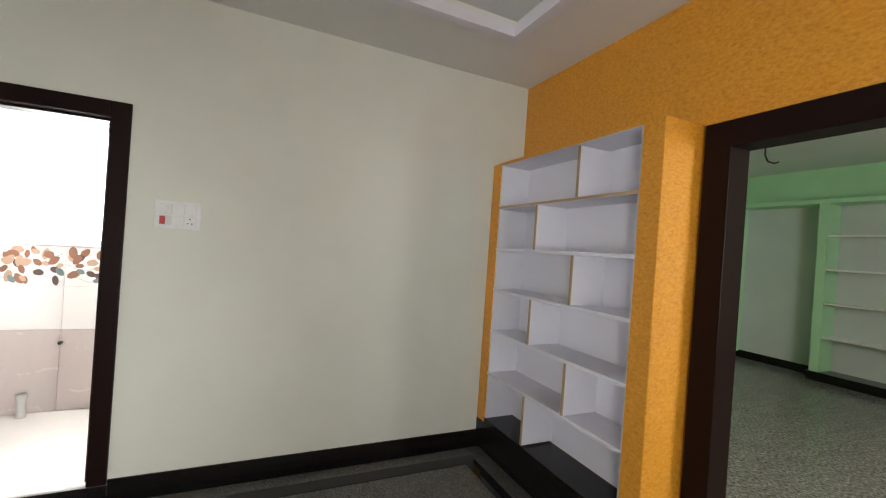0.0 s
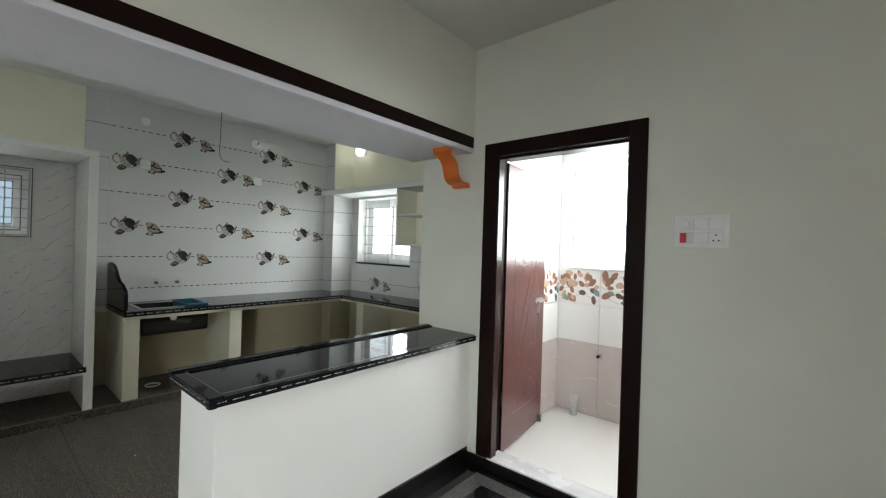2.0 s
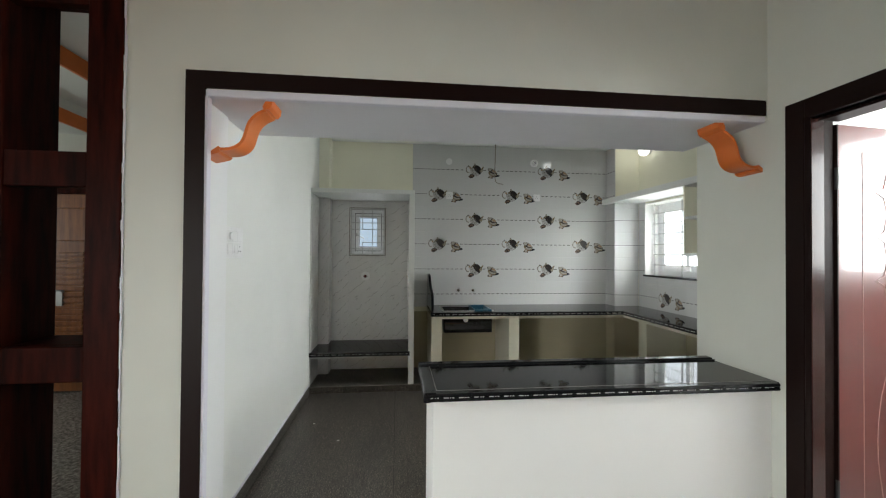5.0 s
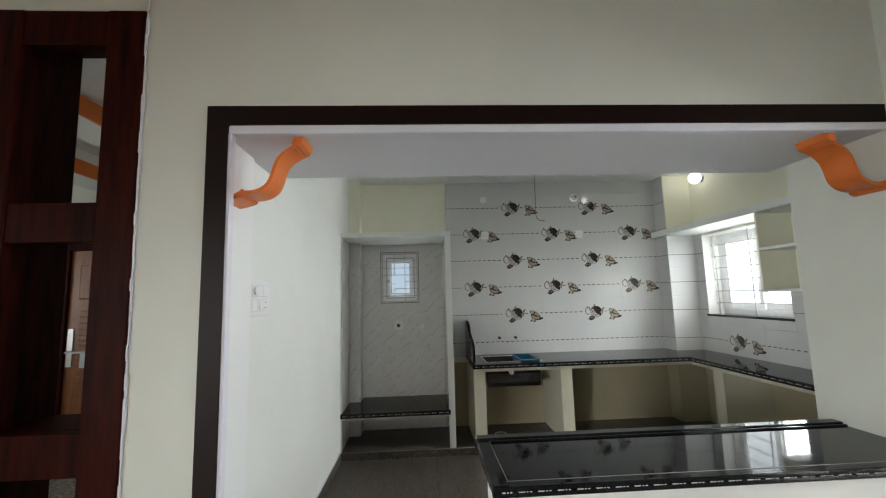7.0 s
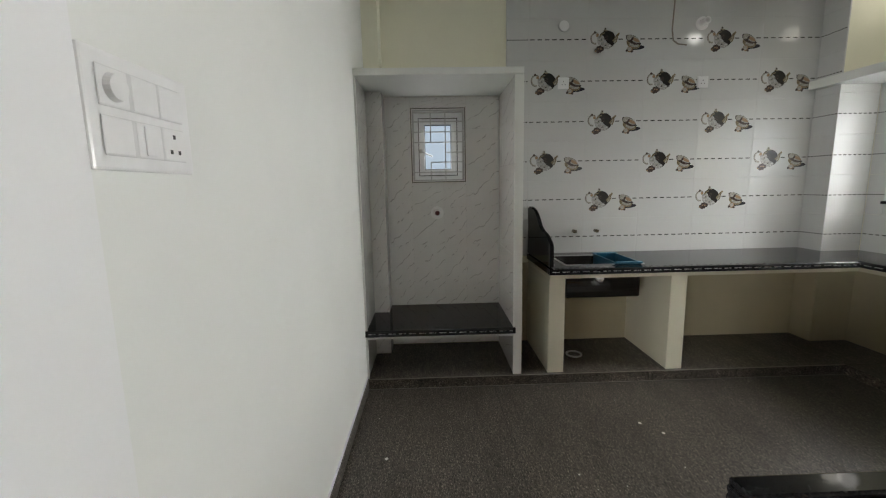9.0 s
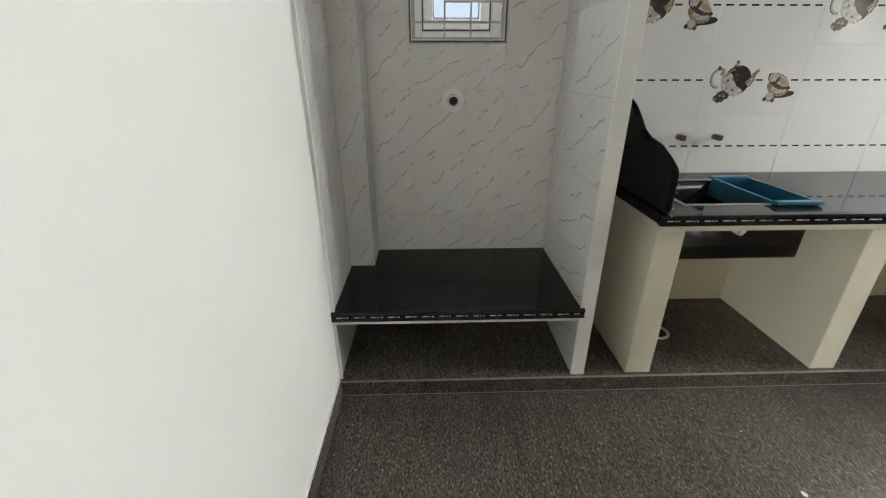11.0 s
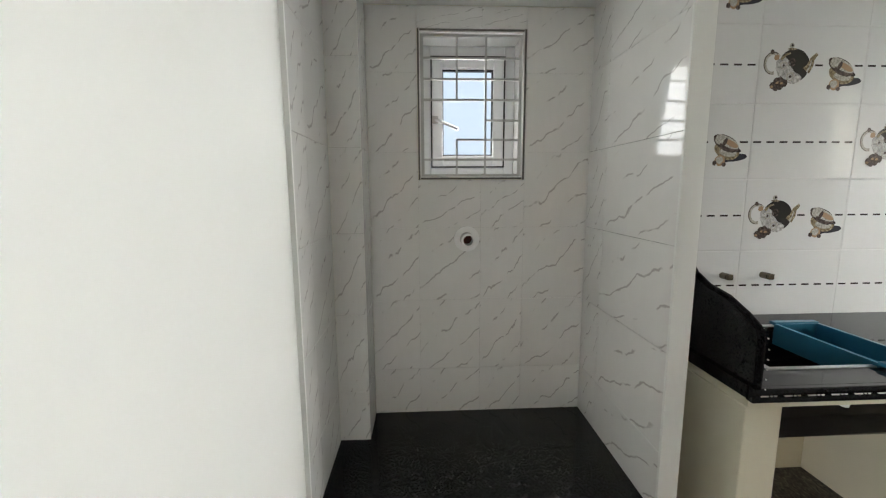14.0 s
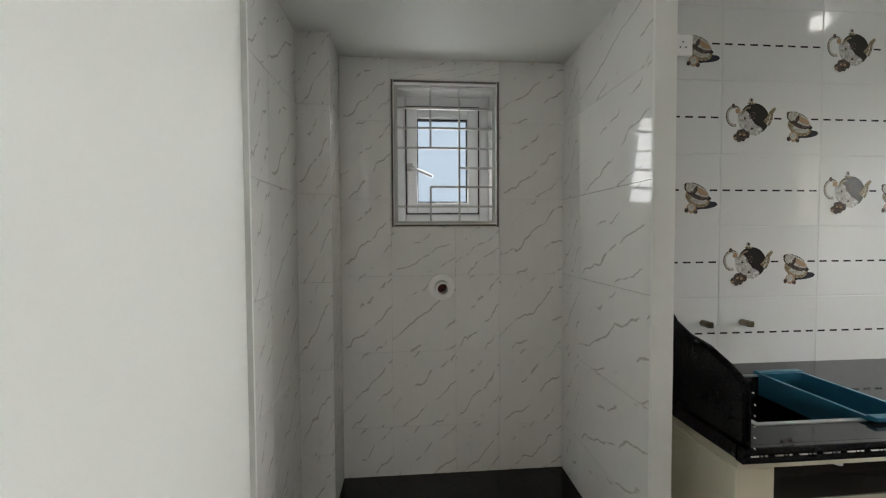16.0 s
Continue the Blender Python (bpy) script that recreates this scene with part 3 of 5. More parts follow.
# splash guard
gp = [(-5.41, 0.808), (-5.41, 1.19), (-5.30, 1.195), (-5.22, 1.185), (-5.16, 1.16), (-5.11, 1.125), (-5.056, 1.08), (-4.99, 1.052), (-4.905, 1.038), (-4.83, 1.008), (-4.78, 0.98), (-4.768, 0.95), (-4.766, 0.808)]
guard = thing("splash_guard", "black granite splash guard with a wavy top", "splash guard")
bm = prism(gp, "y", 1.888, 1.915)
bmesh.ops.bevel(bm, geom=[e for e in bm.edges if abs(e.verts[0].co.y - e.verts[1].co.y) < 1e-5], offset=0.0115, segments=4, affect="EDGES")
part("panel", bm, BLACK, guard)
bm = bmesh.new()
for (u0, v0), (u1, v1) in zip(gp[2:], gp[3:]):
    n_ = max(1, int(math.hypot(u1 - u0, v1 - v0) / 0.028))
    for k in range(n_):
        f_ = (k + 0.5) / n_
        u, v = u0 + (u1 - u0) * f_, v0 + (v1 - v0) * f_
        box(bm, u - 0.003, u + 0.002, 1.9140, 1.9156, v - 0.0165, v - 0.0135)
tagged(part("inlay_marks", bm, INLAY, guard, "tiny white inlay marks"), kind="stuff")

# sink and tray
# Even near-black, non-metallic colour for the whole bowl, inside and out.
SINKBLACK = plain("near_black_sink", (0.014, 0.012, 0.011), 0.12)
sink = thing("kitchen_sink", "square steel sink let into the granite", "sink")
bm = boxes((SX0 + 0.001, SX1 - 0.001, SY0 + 0.001, SY1 - 0.001, 0.57, 0.806))
bmesh.ops.bevel(bm, geom=[e for e in bm.edges if min(v.co.z for v in e.verts) < 0.6], offset=0.014, segments=3, affect="EDGES", profile=0.5)
bm.normal_update()
bmesh.ops.delete(bm, geom=[f for f in bm.faces if f.normal.z > 0.9], context="FACES")
bmesh.ops.solidify(bm, geom=bm.faces[:], thickness=0.006)
part("bowl", bm, SINKBLACK, sink, "near-black glossy bowl", True)
part("rim", plate(SX0 - 0.012, SX1 + 0.012, SY0 - 0.012, SY1 + 0.012, SX0 + 0.005, SX1 - 0.005, SY0 + 0.005, SY1 - 0.005, 0.8065, 0.811), STEEL, sink, "bright steel rim")
bm = bmesh.new()
tube(bm, (-4.891, 2.27, 0.712), (-4.866, 2.27, 0.712), 0.024, 16)
tube(bm, (-4.870, 2.27, 0.712), (-4.870, 2.27, 0.690), 0.012, 12)
part("overflow", bm, PLASTIC, sink, "white plastic overflow fitting")
TEAL = plain("teal_plastic", (0.010, 0.095, 0.155), 0.35)
tray = thing("draining_tray", "teal plastic draining tray across the sink", "tray")
ty0, ty1, tx0, tx1 = 2.368, 2.552, -5.252, -4.872
part("tray_floor", boxes((tx0 + 0.012, tx1 - 0.012, ty0 + 0.012, ty1 - 0.012, 0.74, 0.745)), TEAL, tray)
part("tray_wall", boxes((tx0 + 0.012, tx1 - 0.012, ty0, ty0 + 0.012, 0.74, 0.822), (tx0 + 0.012, tx1 - 0.012, ty1 - 0.012, ty1, 0.74, 0.822), (tx0 + 0.005, tx0 + 0.012, ty0, ty1, 0.74, 0.822), (tx1 - 0.012, tx1 - 0.005, ty0, ty1, 0.74, 0.822)), TEAL, tray)
part("handle_lip", boxes((tx0 - 0.02, tx0 + 0.008, ty0, ty1, 0.815, 0.828), bevel=0.003), TEAL, tray)
part("handle_lip", boxes((tx1 - 0.008, tx1 + 0.02, ty0, ty1, 0.815, 0.828), bevel=0.003), TEAL, tray)

# plinth under counter and niche
structure("floor_plinth", boxes((XT, -4.775, YS, 4.45, 0, 0.07), (-4.775, -2.91, 4.0, 4.45, 0, 0.07), bevel=0.002, seg=1), KFLOOR, "raised granite plinth under the counter", "plinth")
bm2 = bmesh.new()
for i in range(24):
    a0, a1 = i * math.tau / 24, (i + 1) * math.tau / 24
    tube(bm2, (-5.085 + 0.055 * math.cos(a0), 2.18 + 0.055 * math.sin(a0), 0.077), (-5.085 + 0.055 * math.cos(a1), 2.18 + 0.055 * math.sin(a1), 0.077), 0.007, 6)
tagged(part("drain_ring", bm2, PLASTIC), "white plastic drain ring on the plinth under the sink", "drain")

bm = boxes((-4.774, -4.7705, YS + 0.01, 3.998, 0.0, 0.0035), (-4.786, -4.7745, YS, 3.998, 0.0695, 0.0712))
structure("trim_plinth_joint", bm, plain("pale_cement_joint", (0.24, 0.225, 0.20), 0.7), "pale cement line along the plinth edge", "joint")

# ---- niche with window ----
niche = thing("niche_surround", "white plastered surround of the tiled wall niche", "niche")
part("side_panel", boxes((XT, -4.80, 1.664, 1.710, 0.07, 2.04), bevel=0.003), KWHITE, niche)
part("front_edge", boxes((-4.806, -4.797, 1.6535, 1.7115, 0.07, 2.0395)), KWHITE, niche)
part("front_edge", boxes((-4.806, -4.797, YS, 0.668, 0.07, 2.0395)), KWHITE, niche)
part("top_slab", boxes((XT, -4.79, YS, 1.710, 2.04, 2.082), bevel=0.003), KWHITE, niche)
structure("wall_niche_pier", boxes((XT, -5.228, YS, 0.768, 0.07, ZK)), CREAM, "narrow corner pier beside the niche", "pier")
shelf = thing("niche_shelf", "polished black granite shelf with beaded edge", "shelf")
part("slab", boxes((XT + 0.002, -4.81, YS + 0.008, 1.658, 0.368, 0.405)), BLACK, shelf)
bead_edge(shelf, "y", -4.785, 1, YS, 1.668, 0.364, 0.4085)

part("support", boxes((XT + 0.002, -4.802, YS + 0.008, 1.656, 0.346, 0.3635)), KWHITE, shelf, "white painted slab under the granite")

win = thing("niche_window", "small white window with welded grille in the niche", "window")
wy0, wy1, wz0, wz1 = 0.975, 1.39, 1.398, 1.954
part("reveal", boxes((-5.66, XT, wy0 - 0.001, wy0 + 0.008, wz0, wz1), (-5.66, XT, wy1 - 0.008, wy1 + 0.001, wz0, wz1), (-5.66, XT, wy0, wy1, wz0 - 0.001, wz0 + 0.008), (-5.66, XT, wy0, wy1, wz1 - 0.008, wz1 + 0.001)), REVEAL, win, "pale tiled reveal")
part("outer_frame", boxes((-5.60, -5.56, wy0 + 0.008, wy0 + 0.05, wz0, wz1), (-5.60, -5.56, wy1 - 0.05, wy1 - 0.008, wz0, wz1), (-5.60, -5.56, wy0 + 0.05, wy1 - 0.05, wz0 + 0.008, wz0 + 0.05), (-5.60, -5.56, wy0 + 0.05, wy1 - 0.05, wz1 - 0.05, wz1 - 0.008), bevel=0.003, seg=1), UPVC, win)
part("sash", boxes((-5.59, -5.55, wy0 + 0.055, wy0 + 0.1, wz0 + 0.055, wz1 - 0.055), (-5.59, -5.55, wy1 - 0.1, wy1 - 0.055, wz0 + 0.055, wz1 - 0.055), (-5.59, -5.55, wy0 + 0.1, wy1 - 0.1, wz0 + 0.055, wz0 + 0.1), (-5.59, -5.55, wy0 + 0.1, wy1 - 0.1, wz1 - 0.1, wz1 - 0.055), bevel=0.004), UPVC, win)
GASKET = plain("black_gasket", (0.02, 0.02, 0.02), 0.5)
part("gasket", boxes((-5.585, -5.565, wy0 + 0.1, wy0 + 0.104, wz0 + 0.1, wz1 - 0.1), (-5.585, -5.565, wy1 - 0.104, wy1 - 0.1, wz0 + 0.1, wz1 - 0.1), (-5.585, -5.565, wy0 + 0.104, wy1 - 0.104, wz0 + 0.1, wz0 + 0.106), (-5.585, -5.565, wy0 + 0.104, wy1 - 0.104, wz1 - 0.106, wz1 - 0.1), (-5.559, -5.548, wy0 + 0.05, wy0 + 0.055, wz0 + 0.05, wz1 - 0.05), (-5.559, -5.548, wy1 - 0.055, wy1 - 0.05, wz0 + 0.05, wz1 - 0.05), (-5.559, -5.548, wy0 + 0.05, wy1 - 0.05, wz1 - 0.055, wz1 - 0.05), (-5.559, -5.548, wy0 + 0.05, wy1 - 0.05, wz0 + 0.05, wz0 + 0.055)), GASKET, win, "black rubber gasket")
pane = part("pane", boxes((-5.58, -5.575, wy0 + 0.1, wy1 - 0.1, wz0 + 0.1, wz1 - 0.1)), GLASS, win)
pane.visible_shadow = False
bm = boxes((-5.545, -5.53, wy0 + 0.055, wy0 + 0.08, 1.63, 1.66))
tube(bm, (-5.52, wy0 + 0.068, 1.645), (-5.49, wy0 + 0.16, 1.60), 0.006, 8)
part("stay_handle", bm, STEEL, win, "steel stay handle")
bm = boxes((XT - 0.03, XT - 0.018, wy0 + 0.008, wy0 + 0.02, wz0, wz1), (XT - 0.03, XT - 0.018, wy1 - 0.02, wy1 - 0.008, wz0, wz1), (XT - 0.03, XT - 0.018, wy0 + 0.02, wy1 - 0.02, wz0 + 0.008, wz0 + 0.018), (XT - 0.03, XT - 0.018, wy0 + 0.02, wy1 - 0.02, wz1 - 0.018, wz1 - 0.008))
gw, gh = wy1 - wy0, wz1 - wz0
gx = (XT - 0.028, XT - 0.02)
Y1, Y2 = wy0 + gw * 0.36, wy0 + gw * 0.635
for zf, ya, yb in ((0.83, wy0, wy1), (0.69, wy0, wy1), (0.55, wy0, wy1), (0.41, Y2, wy1), (0.275, Y1, wy1), (0.135, wy0, wy1)):
    z = wz0 + gh * zf
    box(bm, *gx, ya, yb, z - 0.004, z + 0.004)
box(bm, XT - 0.021, XT - 0.014, Y1 - 0.004, Y1 + 0.004, wz0 + gh * 0.55, wz1)
box(bm, XT - 0.021, XT - 0.014, Y1 - 0.004, Y1 + 0.004, wz0, wz0 + gh * 0.275)
box(bm, XT - 0.021, XT - 0.014, Y2 - 0.004, Y2 + 0.004, wz0, wz1)
part("grille", bm, GRILLE, win, "grey-white welded bar grille")
part("surround", boxes((XT - 0.004, XT + 0.002, wy0 - 0.004, wy0 + 0.003, wz0 - 0.006, wz1 + 0.006), (XT - 0.004, XT + 0.002, wy1 - 0.003, wy1 + 0.004, wz0 - 0.006, wz1 + 0.006), (XT - 0.004, XT + 0.002, wy0 + 0.006, wy1 - 0.006, wz0 - 0.004, wz0 + 0.003), (XT - 0.004, XT + 0.002, wy0 + 0.006, wy1 - 0.006, wz1 - 0.003, wz1 + 0.004)), plain("dark_joint", (0.15, 0.14, 0.13), 0.7), win, "dark cement joint")

RUST = plain("red_rust_bore", (0.09, 0.012, 0.01), 0.6)


def wall_pipe(x, y, z, r, label, inner=RUST, out=0.07):
    t = thing("pipe_outlet", label, "pipe")
    bm = bmesh.new()
    tube(bm, (x - 0.002, y, z), (x + 0.010, y, z), r * 1.85, 28)
    part("collar", bm, PIPE, t)
    bm = bmesh.new()
    for i in range(20):
        a0, a1 = i * math.tau / 20, (i + 1) * math.tau / 20
        v = [bm.verts.new((x + d, y + q * math.cos(a), z + q * math.sin(a))) for a in (a0, a1) for d, q in ((0.002, r), (out, r), (out, r * 0.7), (0.010, r * 0.7))]
        for k in range(3):
            bm.faces.new((v[k], v[k + 4], v[k + 5], v[k + 1]))
    bmesh.ops.recalc_face_normals(bm, faces=bm.faces[:])
    part("tube", bm, PIPE, t)
    bm = bmesh.new()
    tube(bm, (x + 0.0095, y, z), (x + 0.012, y, z), r * 0.7, 20)
    part("bore", bm, inner, t, "dark inside of the pipe")


wall_pipe(XT, 1.163, 1.155, 0.028, "white plastic pipe stub in the niche wall")
wall_pipe(XT, 3.20, 2.545, 0.026, "white plastic exhaust pipe stub high on the tiles", GASKET)
t = thing("blank_cover", "round white blank cover high on the tiles", "cover plate")
bm = bmesh.new()
tube(bm, (XT, 2.145, 2.535), (XT + 0.008, 2.145, 2.535), 0.038, 28)
part("disc", bm, PLASTIC, t)
BRASS = plain("brass_tap_stub", (0.20, 0.17, 0.12), 0.25, 0.9)
for y in (2.262, 2.440):
    t = thing("tap_inlet", "short brass tap inlet stub over the sink", "tap inlet", group="tap inlets")
    bm = bmesh.new()
    tube(bm, (XT, y, 0.985), (XT + 0.035, y, 0.985), 0.014, 10)
    part("stub", bm, BRASS, t)
    part("plug", boxes((XT + 0.035, XT + 0.05, y - 0.012, y + 0.012, 0.973, 0.997), bevel=0.003), BRASS, t)


def socket(y, z):
    t = thing("wall_socket", "small white three-pin wall socket on the tiles", "socket", group="kitchen sockets")
    part("plate", boxes((XT, XT + 0.012, y - 0.042, y + 0.042, z - 0.042, z + 0.042), bevel=0.004), PLASTIC, t)
    for a, b in ((0, 0.012), (-0.012, -0.010), (0.012, -0.010)):
        part("pin_hole", boxes((XT + 0.0115, XT + 0.0128, y + a - 0.003, y + a + 0.003, z + b - 0.003, z + b + 0.003)), GASKET, t)


socket(2.15, 2.125)
socket(3.235, 2.12)

t = thing("conduit_stub", "short grey conduit stub high on the white kitchen wall", "conduit")
bm = bmesh.new()
tube(bm, (-3.93, YS - 0.002, 2.478), (-3.93, YS + 0.045, 2.478), 0.014, 14)
part("tube", bm, GRILLE, t)
bm = bmesh.new()
tube(bm, (-3.93, YS + 0.0445, 2.478), (-3.93, YS + 0.0465, 2.478), 0.010, 14)
part("bore", bm, GASKET, t, "dark inside of the conduit")

t = thing("hanging_cable", "thin pale cable hanging from the ceiling by the tiles", "cable")
bm = bmesh.new()
cp = [(-4.60, 2.52, ZK), (-4.605, 2.52, 2.55), (-4.60, 2.515, 2.35), (-4.60, 2.51, 2.22), (-4.60, 2.52, 2.16), (-4.60, 2.55, 2.14), (-4.60, 2.60, 2.135)]
for a, b in zip(cp, cp[1:]):
    tube(bm, a, b, 0.004, 8)
part("wire", bm, plain("grey_cable", (0.20, 0.17, 0.14), 0.5), t)

# ---- kitchen window, loft and hanging shelves ----
loft = thing("loft_slab", "white concrete loft slab over the kitchen window", "loft")
part("slab", boxes((XT, -2.912, 4.085, 4.457, 2.05, 2.112), bevel=0.003), KWHITE, loft)
kw = thing("kitchen_window", "white sliding window with horizontal bar grille", "window")
kx0, kx1, kz0, kz1 = -5.08, -4.09, 1.19, 2.03
part("reveal", boxes((kx0 - 0.001, kx0 + 0.006, 4.45, 4.70, kz0, kz1), (kx1 - 0.006, kx1 + 0.001, 4.45, 4.70, kz0, kz1), (kx0, kx1, 4.45, 4.70, kz1 - 0.006, kz1 + 0.001)), KWHITE, kw)
part("sill", boxes((kx0 - 0.01, kx1 + 0.01, 4.435, 4.70, kz0 - 0.018, kz0 + 0.004), bevel=0.003), BLACK, kw, "black granite sill")
part("frame", boxes((kx0, kx0 + 0.06, 4.62, 4.68, kz0, kz1), (kx1 - 0.06, kx1, 4.62, 4.68, kz0, kz1), (kx0 + 0.06, kx1 - 0.06, 4.62, 4.68, kz0, kz0 + 0.06), (kx0 + 0.06, kx1 - 0.06, 4.62, 4.68, kz1 - 0.06, kz1), bevel=0.004), UPVC, kw)
for a, b, yy in ((kx0 + 0.06, -4.56, 4.635), (-4.61, kx1 - 0.06, 4.66)):
    sash = part("sash", boxes((a, a + 0.055, yy - 0.012, yy + 0.012, kz0 + 0.06, kz1 - 0.06), (b - 0.055, b, yy - 0.012, yy + 0.012, kz0 + 0.06, kz1 - 0.06), (a + 0.055, b - 0.055, yy - 0.012, yy + 0.012, kz0 + 0.06, kz0 + 0.115), (a + 0.055, b - 0.055, yy - 0.012, yy + 0.012, kz1 - 0.115, kz1 - 0.06), bevel=0.003, seg=1), UPVC, kw)
    pn = part("pane", boxes((a + 0.05, b - 0.05, yy - 0.002, yy + 0.002, kz0 + 0.11, kz1 - 0.11)), GLASS, sash)
    pn.visible_shadow = False
bm = bmesh.new()
for i in range(1, 7):
    z = kz0 + (kz1 - kz0) * i / 7
    box(bm, kx0, kx1, 4.545, 4.553, z - 0.005, z + 0.005)
for i in (0.03, 0.5, 0.97):
    x = kx0 + (kx1 - kx0) * i
    box(bm, x - 0.006, x + 0.006, 4.553, 4.561, kz0, kz1)
part("grille", bm, GRILLE, kw, "grey-white horizontal bar grille")
hs = thing("hanging_shelves", "cream open wall shelves under the loft slab", "wall shelf")
hx0 = -4.0
part("side_panel", boxes((hx0, hx0 + 0.02, 4.13, 4.45, 1.432, 2.05)), CREAM, hs)
part("back_panel", boxes((hx0 + 0.02, -2.912, 4.43, 4.449, 1.432, 2.05)), CREAM, hs)
for z in (1.432, 1.762):
    part("shelf", boxes((hx0 + (0 if z < 1.6 else 0.02), -2.912, 4.125, 4.43, z - 0.012, z + 0.012), bevel=0.003, seg=1), KWHITE, hs, "white shelf board")

LAMP = glow("lamp_glow", (1.0, 0.97, 0.9), 3.0)
gl = thing("globe_light", "round white globe lamp on the pale yellow wall", "wall lamp")
bm = bmesh.new()
bmesh.ops.create_uvsphere(bm, u_segments=24, v_segments=14, radius=0.062, matrix=Matrix.Translation((-5.0, 4.385, 2.645)))
part("globe", bm, LAMP, gl, smooth=True)
bm = bmesh.new()
tube(bm, (-5.0, 4.456, 2.645), (-5.0, 4.43, 2.645), 0.045, 20)
part("holder", bm, PLASTIC, gl)
point_lamp("globe_light_bulb", (-5.0, 4.25, 2.60), 0.4, 0.06, (1, 0.95, 0.85))
for y in (1.13, 3.69):
    dl = thing("recessed_light", "square ceiling recess with a lit round bulb", "ceiling lamp", group="recessed kitchen lights")
    part("lining", ring(-4.759, -4.451, y - 0.152, y + 0.152, 0.012, ZK - 0.003, ZK + 0.118), UPVC, dl)
    bm = bmesh.new()
    bmesh.ops.create_uvsphere(bm, u_segments=20, v_segments=12, radius=0.045, matrix=Matrix.Translation((-4.56, y, ZK + 0.055)))
    part("bulb", bm, LAMP, dl, smooth=True)
    bm = bmesh.new()
    tube(bm, (-4.56, y, ZK + 0.09), (-4.56, y, ZK + 0.119), 0.022, 16)
    part("holder", bm, PLASTIC, dl)
    point_lamp("recessed_bulb_light", (-4.56, y, ZK - 0.02), 0.9, 0.05, (1, 0.97, 0.92))

# ---- switchboards ----
REDSW = plain("red_switch", (0.55, 0.01, 0.015), 0.3)
SWGREY = plain("switch_gap_grey", (0.68, 0.68, 0.68), 0.5)


def switchboard(m, red, label):
    """Plate in the local x-z plane, facing -y, 0.235 by 0.165 m."""
    t = thing("switchboard", label, "switchboard")
    t.matrix_world = m @ Matrix.Diagonal((1, 0.6, 1, 1))
    part("plate", boxes((-0.118, 0.118, -0.014, 0, -0.083, 0.083), bevel=0.005), PLASTIC, t)
    part("inner_frame", boxes((-0.094, 0.094, -0.0165, -0.0135, 0.006, 0.062), (-0.094, 0.094, -0.0165, -0.0135, -0.062, -0.006), bevel=0.001, seg=1), SWGREY, t, "grey gap round the modules")
    bm = bmesh.new()
    tube(bm, (-0.066, -0.016, 0.034), (-0.066, -0.034, 0.034), 0.021, 20, 0.018)
    part("fan_knob", bm, PLASTIC, t, "round fan regulator knob")
    for i, x in enumerate((-0.066, 0.0, 0.063)):
        for r, z in enumerate((0.034, -0.034)):
            if r == 1 and i == 0 and red:
                part("switch", boxes((x - 0.024, x + 0.004, -0.022, -0.0155, z - 0.024, z + 0.024), bevel=0.002, seg=1), REDSW, t, "glowing red rocker switch")
                continue
            part("switch", boxes((x - 0.0295, x + 0.0295, -0.0185, -0.0155, z - 0.0265, z + 0.0265), bevel=0.0015, seg=1), PLASTIC, t)
    part("rocker", boxes((-0.014, 0.010, -0.024, -0.018, -0.058, -0.011), bevel=0.002, seg=1), PLASTIC, t)
    for a, b in ((0.063, -0.02), (0.052, -0.046), (0.074, -0.046)):
        part("pin_hole", boxes((a - 0.0035, a + 0.0035, -0.0192, -0.018, b - 0.0035, b + 0.0035)), GASKET, t)
    return t


switchboard(pose(-1.011, YN, 1.535), True, "white switchboard with a red rocker on the white wall")
switchboard(pose(-2.856, YS, 1.472, 0, 0, 180), False, "white switchboard with fan knob on the kitchen wall")

# ---- bathroom ----
DOORM = plain("maroon_moulded_door_paint", (0.10, 0.020, 0.017), 0.28)
DOORM.node_tree.nodes["Principled BSDF"].inputs["Coat Weight"].default_value = 0.5
LINE = plain("pale_engraving", (0.30, 0.17, 0.15), 0.3)
bd = thing("bathroom_door", "open maroon bathroom door with engraved curves and circles", "door")
dx = 0.034
bd.matrix_world = pose(-2.241, 3.54, 0, 0, 0, 6)
part("leaf", boxes((dx - 0.034, dx, 0.0, 0.77, -0.045, 2.03), bevel=0.003), DOORM, bd)
part("leaf_edge", boxes((dx - 0.036, dx + 0.001, -0.006, 0.0, -0.045, 2.03)), BROWN, bd, "black painted hinge edge")


def engrave(points, r=0.0019):
    bm = bmesh.new()
    for (y0, z0), (y1, z1) in zip(points, points[1:]):
        tube(bm, (dx + 0.0004, y0 + 0.035, z0), (dx + 0.0004, y1 + 0.035, z1), r, 6)
    return part("engraved_line", bm, LINE, bd)


engrave([(0.115, 0.19), (0.112, 1.91), (0.595, 1.91), (0.598, 0.19), (0.115, 0.19)])


def swept(keys, n=40):
    """A smooth line through a few (across, height) keys, ordered downwards."""
    zs = np.linspace(keys[0][1], keys[-1][1], n)
    us = np.interp(-zs, [-k[1] for k in keys], [k[0] for k in keys])
    pad = np.pad(us, 3, mode="edge")
    us = np.convolve(pad, np.ones(7) / 7, "valid")
    return list(zip(us.tolist(), zs.tolist()))


